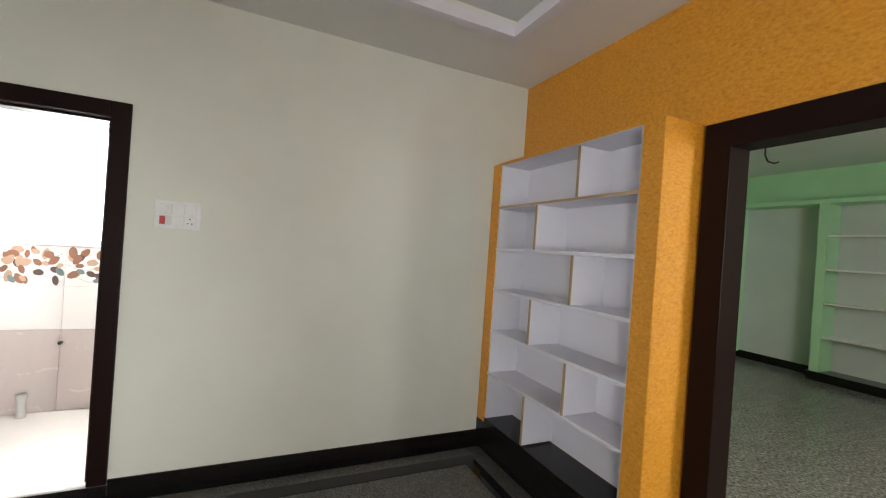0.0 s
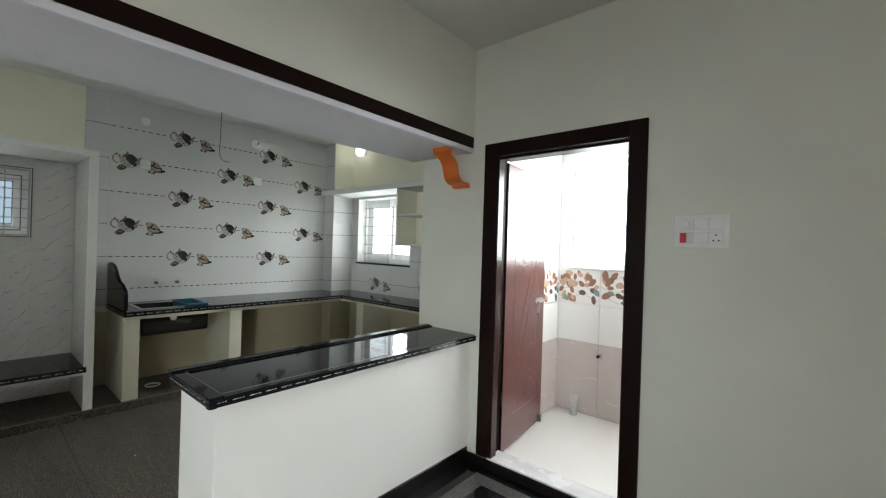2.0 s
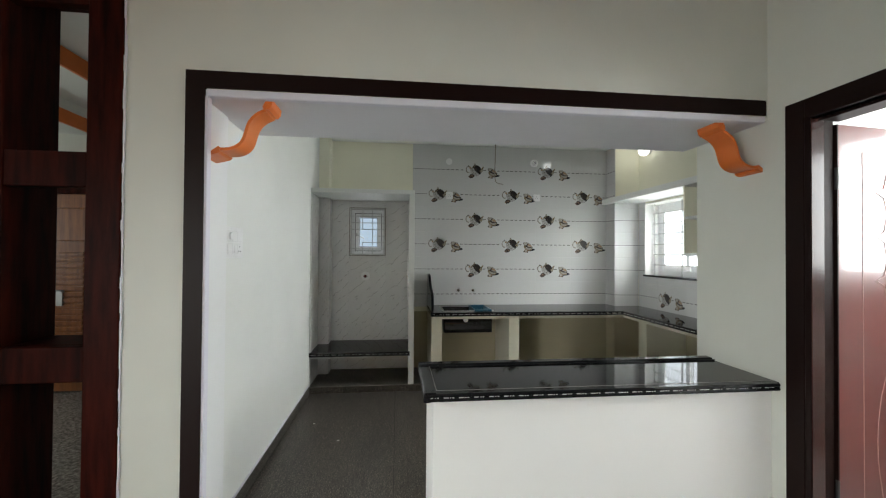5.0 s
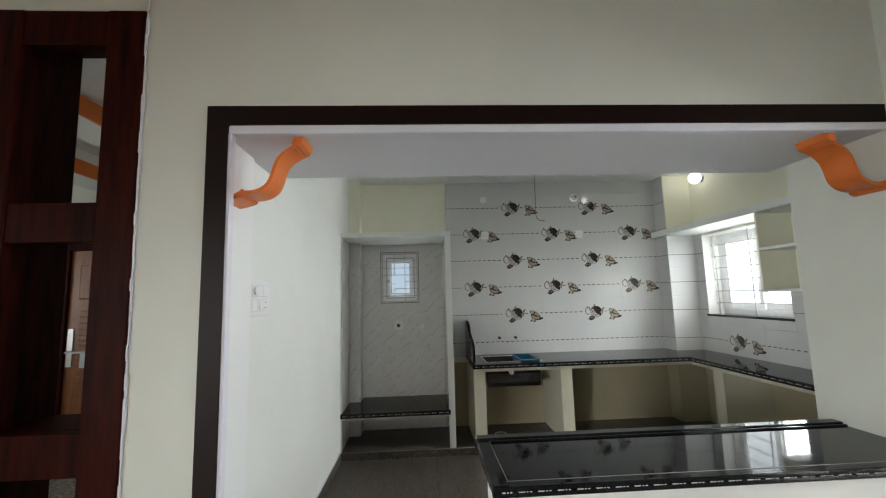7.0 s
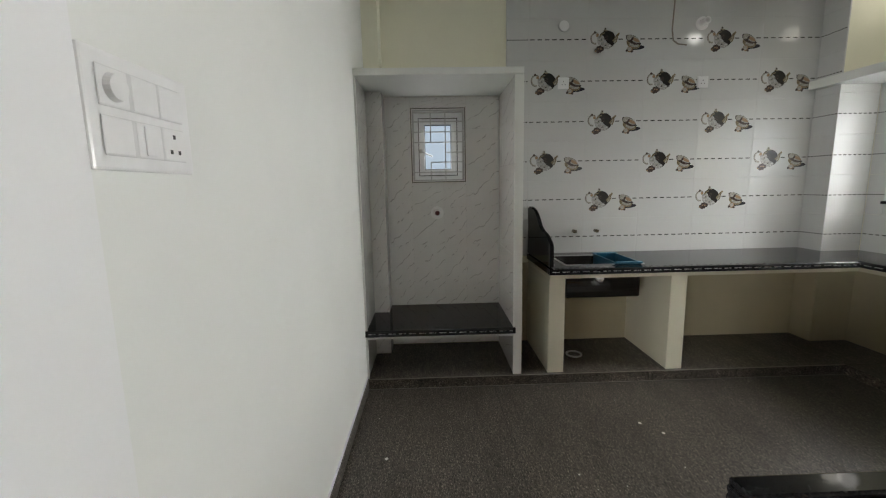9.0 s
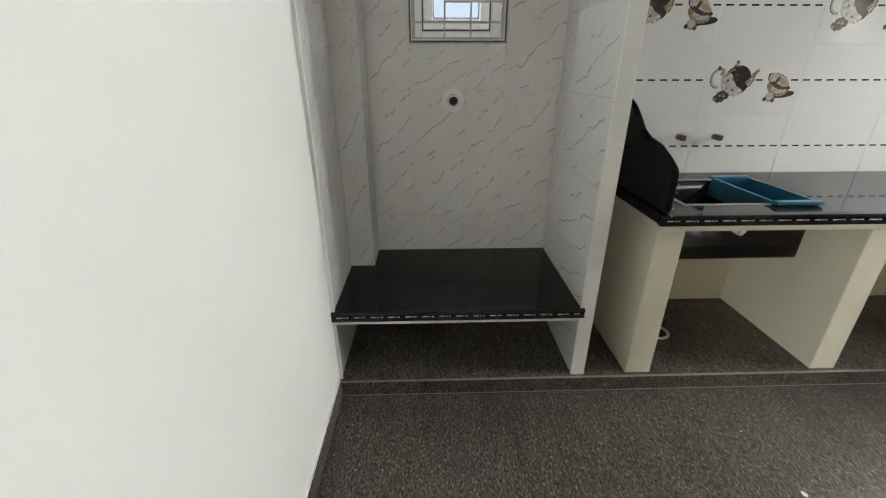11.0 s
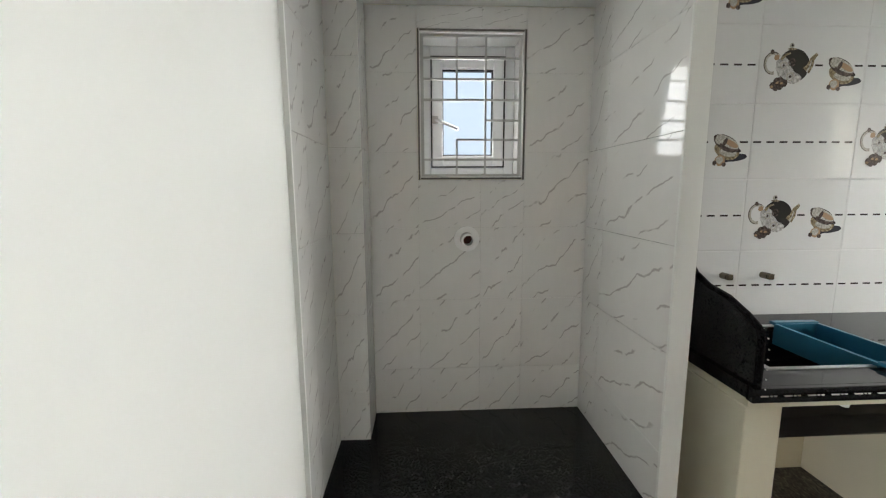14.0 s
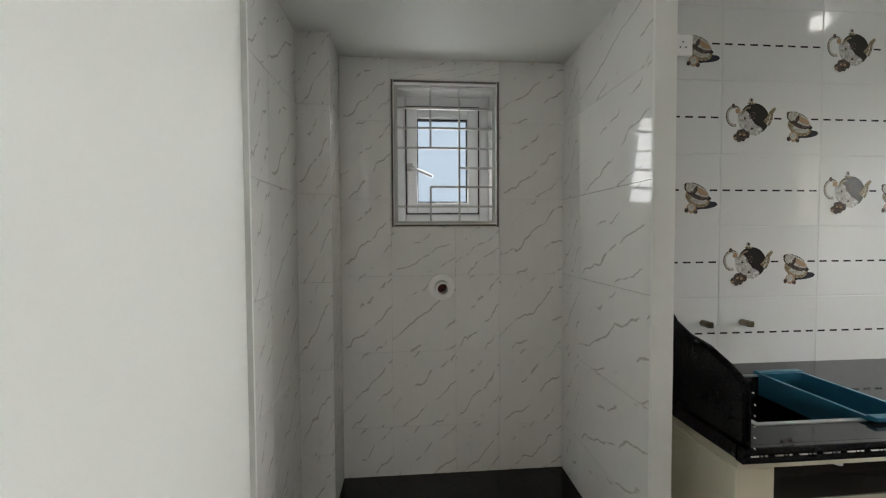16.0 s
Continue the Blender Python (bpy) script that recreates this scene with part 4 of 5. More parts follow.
engrave(swept([(0.345, 1.905), (0.408, 1.73), (0.445, 1.55), (0.450, 1.38), (0.422, 1.23), (0.370, 1.09), (0.252, 0.88), (0.205, 0.70), (0.192, 0.53), (0.209, 0.38), (0.255, 0.20)]))
engrave(swept([(0.445, 1.905), (0.512, 1.70), (0.541, 1.50), (0.535, 1.33), (0.507, 1.18), (0.455, 1.04), (0.338, 0.79), (0.294, 0.66), (0.284, 0.53), (0.300, 0.39), (0.355, 0.20)]))
for z in (1.722, 1.515, 1.307):
    pts = []
    for a in range(4):
        an = a * math.pi / 2
        tip, nxt = (math.cos(an), math.sin(an)), (math.cos(an + math.pi / 2), math.sin(an + math.pi / 2))
        for k in range(5):
            f_ = k / 4
            s_ = 1 - 0.50 * math.sin(math.pi * f_)
            pts.append((0.262 + 0.068 * s_ * (tip[0] * (1 - f_) + nxt[0] * f_), z + 0.090 * s_ * (tip[1] * (1 - f_) + nxt[1] * f_)))
    engrave(pts + pts[:1], 0.0022)
for z in (0.726, 0.517, 0.312):
    engrave([(0.471 + 0.052 * math.cos(k * math.tau / 20), z + 0.073 * math.sin(k * math.tau / 20)) for k in range(21)], 0.0022)
bm = bmesh.new()
tube(bm, (dx + 0.02, 0.51, 1.0), (dx + 0.02, 0.715, 1.0), 0.008, 10)
box(bm, dx, dx + 0.016, 0.555, 0.70, 0.98, 1.02)
box(bm, dx + 0.012, dx + 0.03, 0.575, 0.592, 0.90, 1.005)
part("latch", bm, STEEL, bd, "bright steel sliding latch")
for z in (1.78, 0.35):
    bm = bmesh.new()
    tube(bm, (0.03, -0.004, z - 0.05), (0.03, -0.004, z + 0.05), 0.008, 8)
    part("hinge", bm, GASKET, bd, "dark steel hinge")
part("stopper", boxes((dx, dx + 0.03, 0.69, 0.72, -0.04, 0.02), bevel=0.004), STEEL, bd)

bw = thing("bathroom_window", "white framed bathroom window glowing with daylight", "window")
part("frame", boxes((-2.25, -2.20, 4.80, 4.85, 1.27, 2.26), (-0.90, -0.85, 4.80, 4.85, 1.27, 2.26), (-2.20, -0.90, 4.80, 4.85, 1.27, 1.32), (-2.20, -0.90, 4.80, 4.85, 2.21, 2.26), (-1.57, -1.53, 4.80, 4.85, 1.32, 2.21), bevel=0.003, seg=1), UPVC, bw)
part("sill", boxes((-2.25, -0.85, 4.70, 4.80, 1.256, 1.272), bevel=0.003, seg=1), WSTONE, bw)
structure("backdrop_bath", boxes((-2.6, -0.8, 5.3, 5.32, 0.9, 3.2)), glow("bath_outdoor_haze", (0.97, 0.99, 1.0), 5.0), "bright hazy daylight outside the bathroom window", "sky")
LEAFC = [plain("printed_leaf_brown", (0.30, 0.15, 0.10), 0.2), plain("printed_leaf_teal", (0.20, 0.26, 0.26), 0.2), plain("printed_leaf_tan", (0.55, 0.38, 0.28), 0.2), plain("printed_leaf_dark", (0.13, 0.09, 0.08), 0.2)]
bb = thing("bath_pipe", "beige plastic drain pipe standing at the bathroom wall", "pipe")
bm = bmesh.new()
tube(bm, (-2.13, 4.65, -0.06), (-2.13, 4.65, 0.12), 0.03, 18)
part("tube", bm, GRILLE, bb)
bm = bmesh.new()
tube(bm, (-2.13, 4.65, 0.08), (-2.13, 4.65, 0.115), 0.036, 18)
part("collar", bm, GRILLE, bb)
bp = thing("bath_tap_inlet", "steel tap inlet in the bathroom tiles", "tap inlet")
part("flange", boxes((-1.962, -1.917, 4.71, 4.7205, 0.47, 0.515), bevel=0.002, seg=1), STEEL, bp)
bm = bmesh.new()
tube(bm, (-1.94, 4.71, 0.493), (-1.94, 4.68, 0.493), 0.014, 12)
part("stub", bm, BRASS, bp)

# ---- wooden divider ----
dv = thing("wooden_divider", "dark maroon stained open wooden divider set in the wall", "room divider")
posts = [0.235, -0.22, -0.68]
for y in posts:
    part("post", boxes((-2.69, XW + 0.012, y, y + 0.14, ZD, 2.6), bevel=0.006), MAROON, dv)
for y in posts[1:]:
    for z0, z1 in ((0.06, 0.2), (0.872, 1.02), (1.69, 1.838), (2.46, 2.6)):
        rail = part("rail", boxes((XW - 0.045, XW + 0.004, y + 0.14, y + 0.455, z0, z1), bevel=0.004), MAROON, dv)
        part("shelf_board", boxes((-2.69, XW - 0.045, y + 0.14, y + 0.455, z1 - 0.03, z1), bevel=0.003, seg=1), MAROON, dv)
bm = bmesh.new()
rng = random.Random(4)
z = ZD
while z < 2.84:
    h = rng.uniform(0.03, 0.09)
    box(bm, XW, XW + 0.006 + rng.uniform(0, 0.004), 0.373 + rng.uniform(0, 0.003), 0.378 + rng.uniform(0, 0.006), z, min(2.84, z + h))
    z += h
structure("trim_divider_putty", bm, LILAC, "uneven white plaster edge beside the wooden divider", "plaster edge")
structure("wall_divider_infill", boxes((-2.62, XW, -0.68, 0.375, 2.6, 2.604)), WHITE, "white wall over the divider", "wall")

# ---- hall seen through the divider ----
OAK = wood("orange_brown_teak", (0.17, 0.052, 0.012), (0.32, 0.105, 0.024), 0.35, 0.3)
hd = thing("front_door", "varnished orange-brown wooden door with carved slatted panels", "door")
part("leaf", boxes((-5.098, -5.06, -2.02, -1.10, 0.01, 2.0), bevel=0.004), OAK, hd)
part("door_jamb", boxes((-5.098, -5.03, -2.10, -2.02, 0, 2.08), (-5.098, -5.03, -1.10, -1.02, 0, 2.08), (-5.098, -5.03, -2.02, -1.10, 2.0, 2.08), bevel=0.004), MAROON, hd)
for a, b in ((-1.92, -1.60), (-1.52, -1.20)):
    part("panel", boxes((-5.061, -5.045, a, b, 1.52, 1.86), bevel=0.012), OAK, hd)
    part("panel", boxes((-5.061, -5.045, a, b, 0.15, 0.40), bevel=0.012), OAK, hd)
    for k in range(16):
        z = 0.50 + k * 0.058
        part("slat", boxes((-5.061, -5.042, a + 0.02, b - 0.02, z, z + 0.042), bevel=0.006, seg=1), OAK, hd)
bm = bmesh.new()
tube(bm, (-5.02, -1.99, 1.02), (-5.02, -1.80, 1.02), 0.011, 10)
box(bm, -5.06, -5.05, -2.0, -1.95, 0.88, 1.24)
tube(bm, (-5.055, -1.975, 1.02), (-5.02, -1.975, 1.02), 0.01, 10)
part("door_handle", bm, STEEL, hd, "steel lever handle")
part("lock_body", boxes((-5.06, -5.03, -1.86, -1.80, 0.87, 1.03), bevel=0.004), STEEL, hd, "steel padlock hasp")
hc = thing("ceiling_feature", "stepped false ceiling with orange painted edges", "false ceiling")
for ya, za in ((-0.75, 2.70), (-1.55, 2.62), (-2.4, 2.70)):
    part("step", boxes((-5.09, -2.9, ya - 0.35, ya - 0.02, za, 2.84)), KWHITE, hc)
    part("orange_band", boxes((-5.09, -2.9, ya - 0.02, ya, za - 0.01, za + 0.12)), CORBEL, hc, "orange painted edge")

# ---- bedroom ----
bs = thing("bedroom_shelves", "built-in bedroom wall shelves with grey niches", "shelf")
fx, bx = 6.5, 6.85
part("niche_back", boxes((bx - 0.02, bx - 0.002, -1.0, 5.2, 0.1, 2.45)), GREYROOM, bs)
part("lintel", boxes((fx, bx, -1.0, 5.2, 2.44, 2.50), bevel=0.004), GREEN, bs)
for y in (3.43, 0.9, 4.62):
    part("pier", boxes((fx, bx, y, y + 0.11, 0.1, 2.44), bevel=0.004), GREEN, bs)
for z in (0.58, 1.05, 1.51, 1.98):
    part("shelf_board", boxes((fx + 0.02, bx, 1.01, 3.43, z, z + 0.025), bevel=0.003, seg=1), KWHITE, bs)
part("base", boxes((fx - 0.02, bx, -1.0, 3.56, 0.0, 0.12)), BASE, bs, "black stone base")
part("skirting", boxes((bx - 0.04, bx - 0.02, 3.56, 5.2, 0, 0.12)), BASE, bs, "black stone skirting")
t = thing("bedroom_cable", "dark cable loop hanging from the bedroom ceiling", "cable")
bm = bmesh.new()
cp = [(4.2, 3.0, 3.0), (4.2, 3.02, 2.85), (4.2, 3.05, 2.75), (4.2, 3.05, 2.66), (4.2, 3.02, 2.59), (4.2, 2.96, 2.56), (4.2, 2.92, 2.57)]
for a, b in zip(cp, cp[1:]):
    tube(bm, a, b, 0.008, 8)
part("wire", bm, GASKET, t)

# small wall marks
t = thing("wall_hole", "dark round conduit hole over the kitchen opening", "conduit hole")
bm = bmesh.new()
tube(bm, (XW, 1.90, 2.70), (XW + 0.003, 1.90, 2.70), 0.022, 20)
part("rim", bm, LILAC, t)
bm = bmesh.new()
tube(bm, (XW + 0.002, 1.90, 2.70), (XW + 0.0045, 1.90, 2.70), 0.016, 20)
part("bore", bm, RUST, t)

# outside views
structure("backdrop_north", boxes((-7.5, -1.5, 6.2, 6.22, -1, 5)), glow("bright_outdoor_haze", (0.93, 0.97, 1.0), 4.5), "bright hazy daylight outside the kitchen window", "sky")
structure("backdrop_west", boxes((-7.5, -7.48, -1, 4, -1, 5)), glow("pale_blue_sky", (0.70, 0.85, 1.0), 0.95), "pale blue sky outside the niche window", "sky")

# paint specks and a worn joint on the kitchen floor
rng = random.Random(11)
bm = bmesh.new()
for k in range(10):
    x, y, r = rng.uniform(-4.7, -2.9), rng.uniform(0.75, 2.6), rng.uniform(0.002, 0.006)
    bmesh.ops.create_circle(bm, cap_ends=True, segments=7, radius=r, matrix=Matrix.Translation((x, y, 0.0012)) @ Matrix.Diagonal((1, rng.uniform(0.5, 1.2), 1, 1)))
for x, y in ((-3.72, 1.10), (-4.05, 0.86), (-4.28, 2.28), (-4.18, 2.36)):
    bmesh.ops.create_circle(bm, cap_ends=True, segments=9, radius=0.011, matrix=Matrix.Translation((x, y, 0.0013)) @ Matrix.Diagonal((1, 0.8, 1, 1)))
tagged(part("paint_specks", bm, INLAY), "dried white paint specks on the granite floor", "paint specks", kind="stuff")
bm = bmesh.new()
box(bm, -4.77, -2.60, 1.52, 1.524, -0.001, 0.0008)
box(bm, -4.772, -4.768, YS + 0.01, 3.99, -0.001, 0.0012)
structure("trim_floor_joint", bm, plain("dark_floor_joint", (0.03, 0.026, 0.022), 0.6), "thin dark joint between floor slabs", "joint")

# ---- wall tiles, last ----


def tile_mesh(mat, c=0.0032):
    bm = bmesh.new()
    w, h, d, e = 0.45, 0.30, 0.008, 0.001 if c > 0.001 else 0.0004
    lo = [bm.verts.new((0, u, v)) for u, v in ((e, e), (w - e, e), (w - e, h - e), (e, h - e))]
    md = [bm.verts.new((d - 0.0012, u, v)) for u, v in ((e, e), (w - e, e), (w - e, h - e), (e, h - e))]
    hi = [bm.verts.new((d, u, v)) for u, v in ((e + c, e + c), (w - e - c, e + c), (w - e - c, h - e - c), (e + c, h - e - c))]
    for a, b in ((lo, md), (md, hi)):
        for i in range(4):
            bm.faces.new((a[i], a[(i + 1) % 4], b[(i + 1) % 4], b[i]))
    bm.faces.new(hi)
    bm.normal_update()
    me = bpy.data.meshes.new("tile")
    bm.to_mesh(me)
    bm.free()
    me.materials.append(mat)
    return me


def blob(bm, cu, cv, ru, rv, layer, mat, turn=0.0, rough=0.0, seed=1, n=18, tip=1.0):
    """A flat printed patch: an uneven ellipse just proud of the glaze."""
    r = random.Random(seed)
    vs = []
    for i in range(n):
        a = i * math.tau / n
        k = 1 + r.uniform(-rough, rough)
        u, v = ru * k * math.cos(a), rv * k * math.copysign(abs(math.sin(a)) ** tip, math.sin(a))
        vs.append(bm.verts.new((0.008 + 0.0003 * layer, cu + u * math.cos(turn) - v * math.sin(turn), cv + u * math.sin(turn) + v * math.cos(turn))))
    f = bm.faces.new(vs)
    f.material_index = mat


def strip(bm, pts, w0, w1, layer, mat):
    vs = []
    for i, (u, v) in enumerate(pts):
        a, b = pts[max(0, i - 1)], pts[min(len(pts) - 1, i + 1)]
        d = math.hypot(b[0] - a[0], b[1] - a[1])
        w = w0 + (w1 - w0) * i / (len(pts) - 1)
        nu, nv = -(b[1] - a[1]) / d * w, (b[0] - a[0]) / d * w
        vs.append((bm.verts.new((0.008 + 0.0003 * layer, u + nu, v + nv)), bm.verts.new((0.008 + 0.0003 * layer, u - nu, v - nv))))
    for p, q in zip(vs, vs[1:]):
        f = bm.faces.new((p[1], q[1], q[0], p[0]))
        f.material_index = mat


def finish(bm, name, mats):
    bm.normal_update()
    for f in bm.faces:
        if f.normal.x < 0:
            f.normal_flip()
    me = bpy.data.meshes.new(name)
    bm.to_mesh(me)
    bm.free()
    for m in mats:
        me.materials.append(m)
    return me


P_DARK = plain("print_dark_brown", (0.030, 0.026, 0.024), 0.1)
P_GREY = speckle("print_grey_flowers", (0.36, 0.35, 0.34), (0.16, 0.155, 0.15), (0.60, 0.59, 0.57), 0.1, 90)
P_GOLD = speckle("print_olive_gold", (0.19, 0.15, 0.09), (0.06, 0.045, 0.03), (0.46, 0.40, 0.29), 0.1, 120)
P_BROWN = speckle("print_fruit_brown", (0.062, 0.046, 0.040), (0.022, 0.017, 0.015), (0.17, 0.13, 0.115), 0.1, 110)
P_TAN = plain("print_biscuit_tan", (0.33, 0.22, 0.14), 0.1)
P_PALE = speckle("print_pale_grey", (0.36, 0.34, 0.30), (0.16, 0.15, 0.13), (0.52, 0.50, 0.46), 0.1, 140)
P_SHADE = plain("print_blue_black", (0.035, 0.035, 0.042), 0.1)


def ring_points(cu, cv, ru, rv, a0, a1, n):
    return [(cu + ru * math.cos(radians(a0 + (a1 - a0) * k / (n - 1))), cv + rv * math.sin(radians(a0 + (a1 - a0) * k / (n - 1)))) for k in range(n)]


def pot_mesh():
    """Printed teapot: black belly, grey flowered side, hollow handle, olive spout, fruit in front."""
    bm = bmesh.new()
    blob(bm, 0.147, 0.147, 0.066, 0.065, 1, 0, n=30)
    blob(bm, 0.106, 0.134, 0.031, 0.048, 2, 1, 0.35, 0.07, 5, 22)
    blob(bm, 0.140, 0.103, 0.042, 0.024, 2, 1, -0.12, 0.10, 6, 22)
    blob(bm, 0.124, 0.118, 0.026, 0.028, 2.5, 1, 0.2, 0.08, 16)
    for cu, cv, r, seed in ((0.136, 0.106, 0.015, 41), (0.104, 0.148, 0.013, 42), (0.138, 0.160, 0.013, 43)):
        strip(bm, ring_points(cu, cv, r, r, 0, 330, 14), 0.0032, 0.0022, 3.5, 3 if seed == 43 else 6)
        blob(bm, cu, cv, r * 0.35, r * 0.35, 3.6, 3)
    strip(bm, [(0.092, 0.170), (0.108, 0.188), (0.128, 0.196)], 0.006, 0.003, 2.6, 2)
    blob(bm, 0.131, 0.222, 0.0105, 0.0115, 1, 6)
    blob(bm, 0.133, 0.224, 0.005, 0.005, 1.5, 0)
    blob(bm, 0.133, 0.2105, 0.019, 0.0042, 2, 2)
    strip(bm, [(0.200, 0.128), (0.216, 0.150), (0.222, 0.174), (0.240, 0.194)], 0.017, 0.006, 2, 2)
    strip(bm, [(0.203, 0.124), (0.214, 0.146), (0.219, 0.168)], 0.004, 0.002, 2.4, 6)
    strip(bm, ring_points(0.058, 0.156, 0.033, 0.038, 40, 285, 14), 0.0062, 0.0062, 3, 6)
    strip(bm, ring_points(0.058, 0.156, 0.037, 0.042, 60, 260, 12), 0.0018, 0.0018, 3.3, 3)
    blob(bm, 0.052, 0.199, 0.008, 0.009, 3.4, 3)
    blob(bm, 0.072, 0.178, 0.011, 0.011, 3.2, 4, 0, 0.1, 3)
    for i, (u, v, r) in enumerate(((0.090, 0.084, 0.022), (0.112, 0.080, 0.017), (0.070, 0.072, 0.017), (0.094, 0.067, 0.016), (0.080, 0.060, 0.011))):
        blob(bm, u, v, r, r * 0.9, 4 + i * 0.3, 3, 0.3, 0.14, 20 + i)
    for i, (u, v) in enumerate(((0.084, 0.082), (0.102, 0.080), (0.062, 0.066))):
        blob(bm, u, v, 0.007, 0.005, 6, 4, 0.2, 0.2, 31 + i)
    return finish(bm, "printed_teapot", PRINTS)


def bowl_mesh():
    """Two nested tilted bowls with a biscuit and a long shadow."""
    bm = bmesh.new()
    blob(bm, 0.388, 0.088, 0.050, 0.016, 1, 5, 0.10, 0.05, 15)
    strip(bm, [(0.330, 0.074), (0.380, 0.084), (0.434, 0.098)], 0.012, 0.003, 1.2, 5)
    blob(bm, 0.352, 0.118, 0.056, 0.037, 2, 2, -0.30, 0.03, 9, 24)
    blob(bm, 0.352, 0.108, 0.034, 0.016, 2.4, 6, -0.2, 0.08, 19)
    blob(bm, 0.356, 0.130, 0.058, 0.013, 3, 0, -0.30)
    blob(bm, 0.346, 0.145, 0.060, 0.029, 4, 3, -0.46, 0.03, 10, 24)
    blob(bm, 0.352, 0.150, 0.053, 0.019, 5, 6, -0.46)
    blob(bm, 0.366, 0.144, 0.034, 0.011, 5.2, 4, -0.46)
    blob(bm, 0.340, 0.150, 0.008, 0.017, 5.4, 3, -0.46)
    blob(bm, 0.316, 0.162, 0.017, 0.022, 5.6, 6, -0.4, 0.12, 12)
    blob(bm, 0.376, 0.108, 0.016, 0.016, 3.4, 6, 0.3, 0.15, 17)
    blob(bm, 0.324, 0.076, 0.022, 0.022, 6, 4, 0, 0.06, 11)
    blob(bm, 0.322, 0.078, 0.016, 0.015, 7, 6, 0, 0.08, 13)
    blob(bm, 0.302, 0.066, 0.009, 0.010, 7.2, 3, 0, 0.12, 14)
    blob(bm, 0.342, 0.060, 0.010, 0.008, 7.2, 3, 0, 0.12, 18)
    return finish(bm, "printed_bowl", PRINTS)


PRINTS = [P_DARK, P_GREY, P_GOLD, P_BROWN, P_TAN, P_SHADE, P_PALE]


def dash_mesh(skip=()):
    bm = bmesh.new()
    for k in range(8):
        u = 0.010 + k * 0.05625
        if any(a < u + 0.016 < b for a, b in skip):
            continue
        vs = [bm.verts.new((0.0083, p, q)) for p, q in ((u, 0.1462), (u + 0.034, 0.1462), (u + 0.034, 0.1535), (u, 0.1535))]
        bm.faces.new(vs)
    return finish(bm, "printed_line", [P_DARK])


TILE_ME, MARBLE_ME, POT_ME, BOWL_ME, DASH_ME = tile_mesh(TILE), tile_mesh(MARBLE, 0.0006), pot_mesh(), bowl_mesh(), dash_mesh()
DASHP_ME = dash_mesh(((0.02, 0.25), (0.29, 0.41)))
FACES = {"+x": Matrix(((1, 0, 0), (0, 1, 0), (0, 0, 1))), "-y": Matrix(((0, 1, 0), (-1, 0, 0), (0, 0, 1))), "+y": Matrix(((0, -1, 0), (1, 0, 0), (0, 0, 1)))}


def lay(parent, face, origin, us, vs, me, decor=None):
    """Tiles on one face between the joint lines us and vs; origin is where u = 0, v = 0."""
    for i, (u0, u1) in enumerate(zip(us, us[1:])):
        for j, (v0, v1) in enumerate(zip(vs, vs[1:])):
            if u1 - u0 < 0.004 or v1 - v0 < 0.004:
                continue
            m = FACES[face].to_4x4()
            at = Vector(origin) + m.to_3x3() @ Vector((-0.008, u0, v0))
            ob = new("tile", me)
            ob.parent = parent
            ob.matrix_basis = Matrix.Translation(at) @ m @ Matrix.Diagonal((1, (u1 - u0) / 0.45, (v1 - v0) / 0.30, 1))
            if decor:
                for d in decor(i, j, u0, u1, v0, v1):
                    o = new(d.name.split(".")[0], d)
                    o.parent = ob
                    if d in (DASH_ME, DASHP_ME):
                        tagged(o, kind="stuff")


ROWS_Z = [0.79, 1.09, 1.39, 1.69, 1.99, 2.29, 2.59, ZK]


def kitchen_decor(first):
    def f(i, j, u0, u1, v0, v1):
        if v1 - v0 < 0.2:
            return ()
        if first is not None and u1 - u0 > 0.4 and j in (1, 2, 3, 4, 5):
            if (i - first) % 2 == j % 2:
                return (POT_ME, BOWL_ME, DASHP_ME)
        return (DASH_ME,)
    return f


wt = thing("wall_tiling", "white glazed tiles printed with teapots, cups and dashed lines", "tiling")
structure("wall_tile_bed", boxes((XT - 0.0085, XT - 0.002, 1.710, 4.152, 0.79, ZK), (-5.215, -5.2115, 4.15, 4.45, 0.79, 2.05), (XT, -5.2115, 4.1475, 4.15, 0.79, ZK)), GROUT, "white grout behind the kitchen tiles", "grout")
lay(wt, "+x", (XT, 0, 0), [1.710, 1.88, 2.33, 2.78, 3.23, 3.68, 4.143], ROWS_Z, TILE_ME, kitchen_decor(1))
lay(wt, "-y", (0, 4.143, 0), [XT + 0.001, -5.205], ROWS_Z, TILE_ME, kitchen_decor(None))
lay(wt, "+x", (-5.205, 0, 0), [4.143, 4.45], [0.79, 1.09, 1.39, 1.69, 1.99, 2.05], TILE_ME, kitchen_decor(None))


def north_decor(i, j, u0, u1, v0, v1):
    if v1 - v0 < 0.2:
        return ()
    return (POT_ME, BOWL_ME, DASHP_ME) if (j == 0 and u1 - u0 > 0.4 and i % 2 == 0) else (DASH_ME,)


lay(wt, "-y", (0, 4.45, 0), [-4.84, -4.39, -3.94, -3.49, -3.04, -2.912], [0.79, 1.09], TILE_ME, north_decor)
lay(wt, "-y", (0, 4.45, 0), [-5.203, -4.84], [0.79, 1.09], TILE_ME, north_decor)
lay(wt, "-y", (0, 4.45, 0), [-5.08, -4.84, -4.39, -4.09], [1.09, 1.172], TILE_ME)
lay(wt, "-y", (0, 4.45, 0), [-5.203, -5.08], [1.09, 1.39, 1.69, 1.99, 2.05], TILE_ME, kitchen_decor(None))
lay(wt, "-y", (0, 4.45, 0), [-4.09, -3.94, -3.49, -3.04, -2.912], [1.09, 1.39, 1.69, 1.99, 2.05], TILE_ME, kitchen_decor(None))

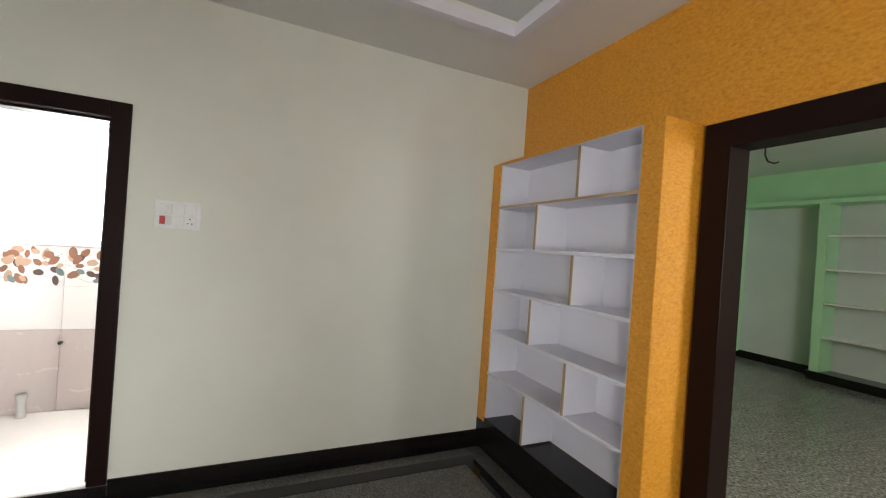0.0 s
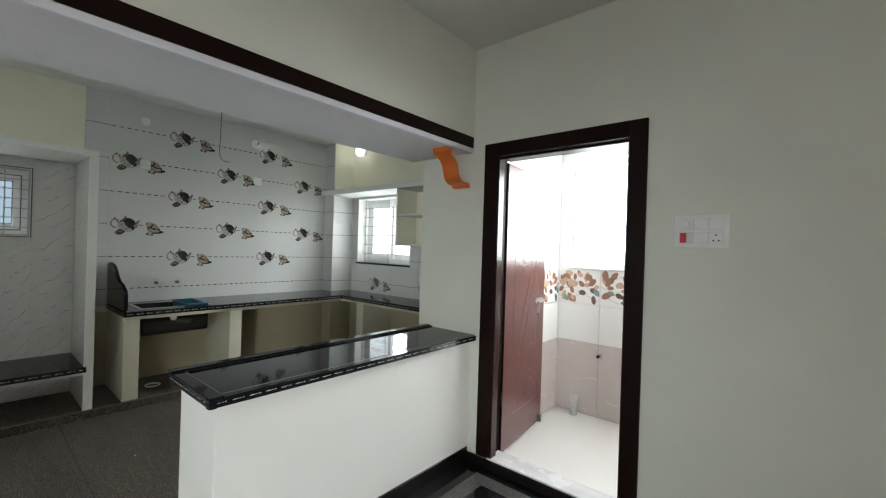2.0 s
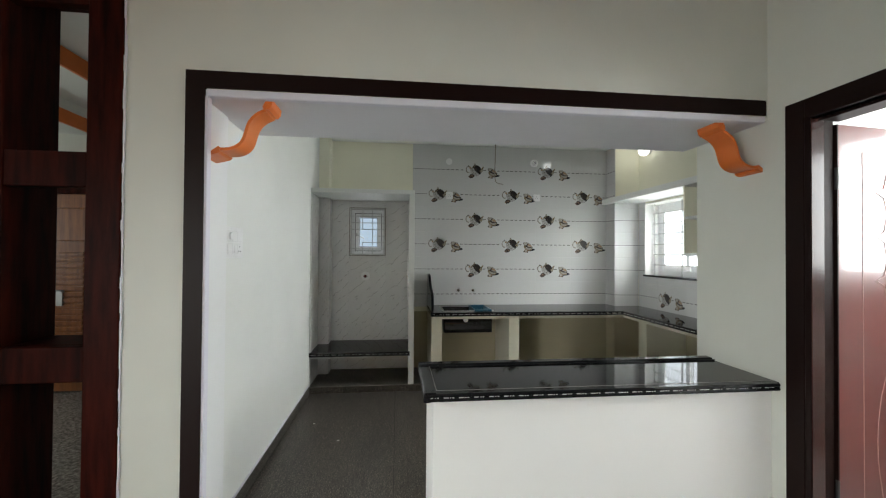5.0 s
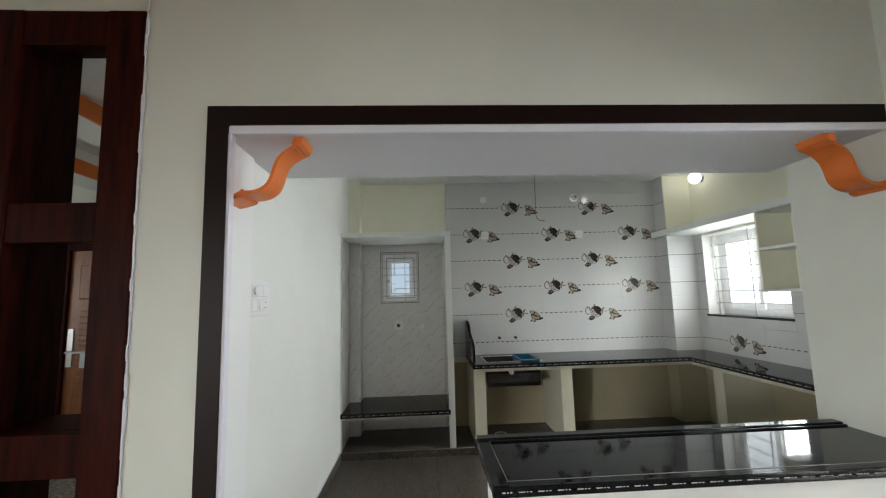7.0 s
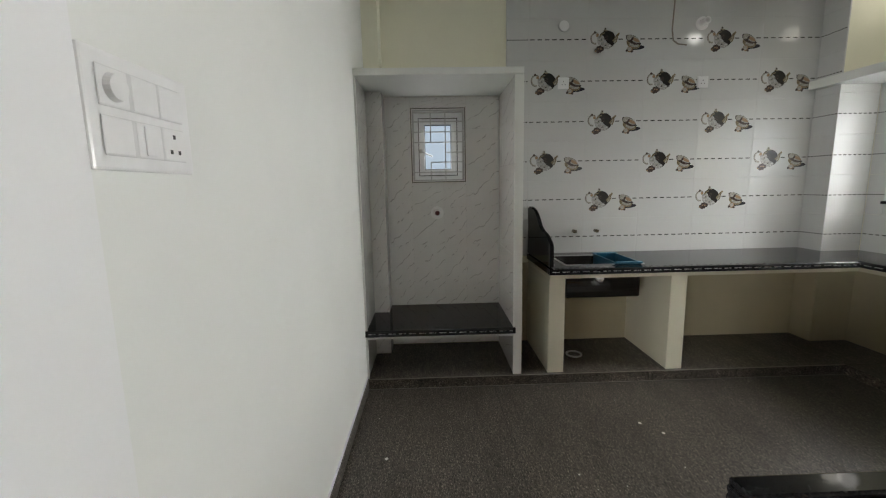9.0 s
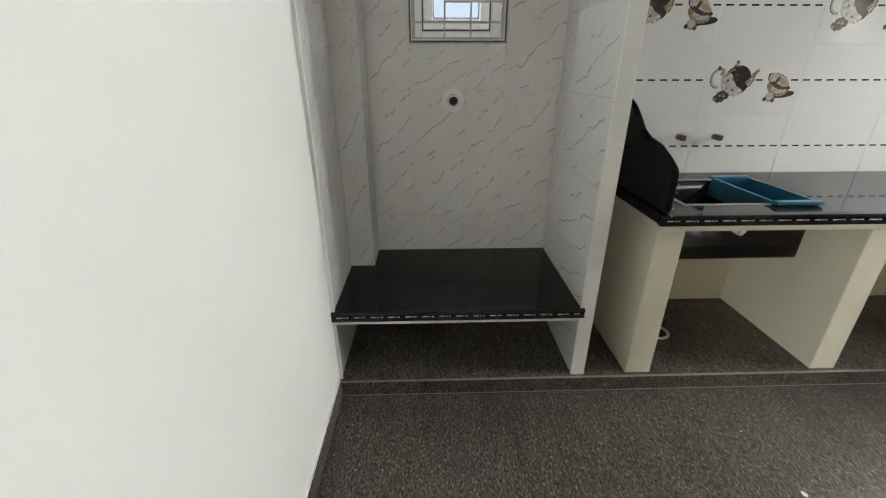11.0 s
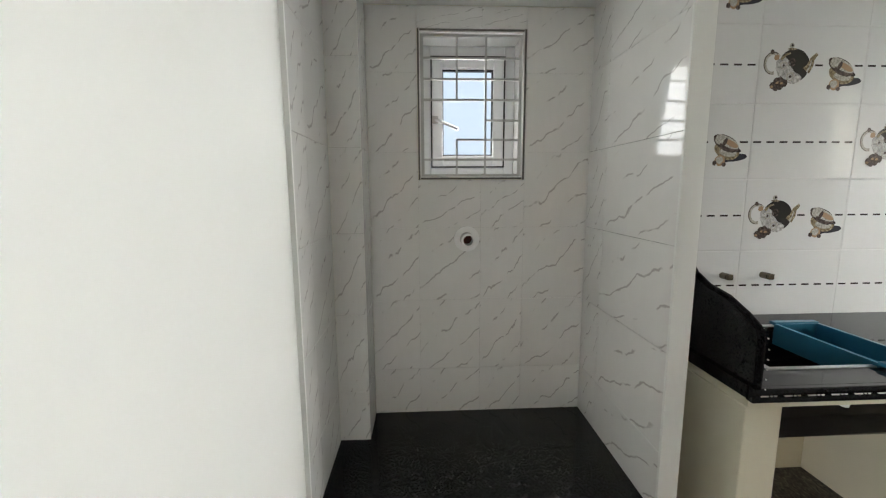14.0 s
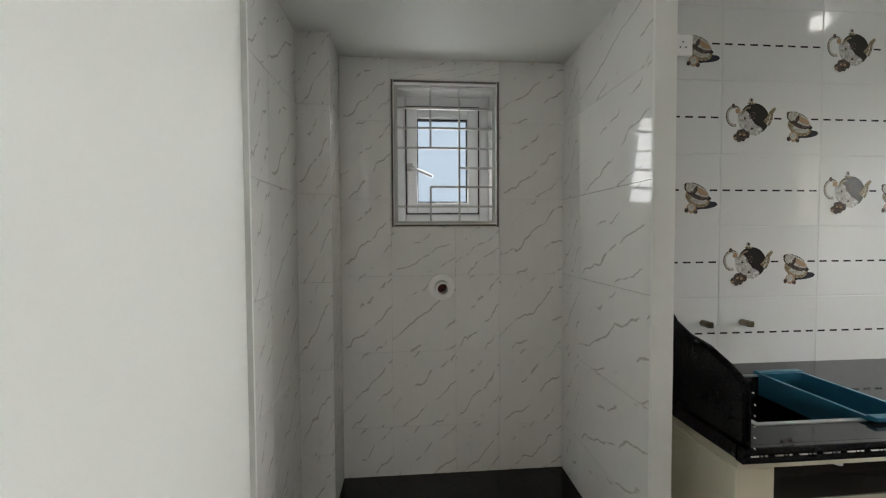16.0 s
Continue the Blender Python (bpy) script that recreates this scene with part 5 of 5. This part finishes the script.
NZ = [0.07, 0.30, 0.60, 0.90, 1.20, 1.392, 1.50, 1.80, 1.96, 2.04]
NR = [0.07, 0.30, 0.60, 0.90, 1.20, 1.50, 1.80, 2.04]
structure("wall_niche_tile_bed", boxes((XT - 0.0078, XT - 0.002, 0.776, 0.969, 0.07, 2.04), (XT - 0.0078, XT - 0.002, 1.396, 1.664, 0.07, 2.04), (XT - 0.0078, XT - 0.002, 0.969, 1.396, 0.07, 1.392), (XT - 0.0078, XT - 0.002, 0.969, 1.396, 1.96, 2.04), (-5.41, -4.80, 1.672, 1.6645, 0.07, 2.04), (-5.41, -4.80, YS - 0.001, YS + 0.006, 0.07, 2.04)), NGROUT, "white grout behind the niche tiles", "grout")
nt = thing("niche_tiling", "glossy white marble-look tiles with slanting grey veins", "tiling")
lay(nt, "+x", (XT, 0, 0), [0.776, 0.969], NR, MARBLE_ME)
lay(nt, "+x", (XT, 0, 0), [0.969, 1.22, 1.396], [0.07, 0.30, 0.60, 0.90, 1.20, 1.392], MARBLE_ME)
lay(nt, "+x", (XT, 0, 0), [0.969, 1.22, 1.396], [1.96, 2.04], MARBLE_ME)
lay(nt, "+x", (XT, 0, 0), [1.396, 1.656], NR, MARBLE_ME)
lay(nt, "+x", (-5.22, 0, 0), [YS + 0.008, 0.776], NR, MARBLE_ME)
lay(nt, "+y", (0, 0.776, 0), [5.22, 5.41], NR, MARBLE_ME)
lay(nt, "+y", (0, YS + 0.008, 0), [4.80, 4.95, 5.22], NR, MARBLE_ME)
lay(nt, "-y", (0, 1.656, 0), [-5.41, -5.25, -4.80], NR, MARBLE_ME)

# bathroom tiles
BM_ME, BW_ME = tile_mesh(BMARBLE), tile_mesh(BTILE)


def leaf_mesh(seed):
    r = random.Random(seed)
    bm = bmesh.new()
    for k in range(30):
        u, v = r.uniform(0.03, 0.42), r.uniform(0.035, 0.265)
        a = r.uniform(0, 6.28)
        s = r.uniform(0.028, 0.046)
        blob(bm, u, v, s, s * 0.62, 1 + k * 0.15, r.choice((0, 1, 2, 2, 0, 3)), a, 0.04, k, 14, 1.35)
    for k in range(3):
        v = 0.06 + 0.09 * k
        strip(bm, [(0.01 + 0.07 * i, v + 0.03 * math.sin(i * 1.3 + seed + k)) for i in range(7)], 0.0012, 0.0012, 0.6, 1)
    return finish(bm, "printed_leaves", LEAFC)


LEAF_MES = [leaf_mesh(s) for s in (3, 8)]
bt = thing("bathroom_tiling", "bathroom tiles, beige marble below and printed leaves above", "tiling")
BU = [-2.345, -1.95, -1.50, -1.05, -0.742]
lay(bt, "-y", (0, 4.720, 0), BU, [-0.06, 0.595], BM_ME)
lay(bt, "-y", (0, 4.720, 0), BU, [0.595, 0.94], BW_ME)
lay(bt, "-y", (0, 4.720, 0), BU, [0.94, 1.255], BW_ME, lambda i, j, *a: (LEAF_MES[i % 2],))
lay(bt, "-y", (0, 4.720, 0), [-0.85, -0.742], [1.255, 1.75, 2.10, 2.26], BW_ME)
lay(bt, "-y", (0, 4.720, 0), BU, [2.26, 2.60], BW_ME)
lay(bt, "+x", (-2.337, 0, 0), [3.53, 3.85, 4.30, 4.712], [-0.06, 0.595], BM_ME)
lay(bt, "+x", (-2.337, 0, 0), [3.53, 3.85, 4.30, 4.712], [0.595, 0.94], BW_ME)
lay(bt, "+x", (-2.337, 0, 0), [3.53, 3.85, 4.30, 4.712], [0.94, 1.255], BW_ME, lambda i, j, *a: (LEAF_MES[i % 2],))
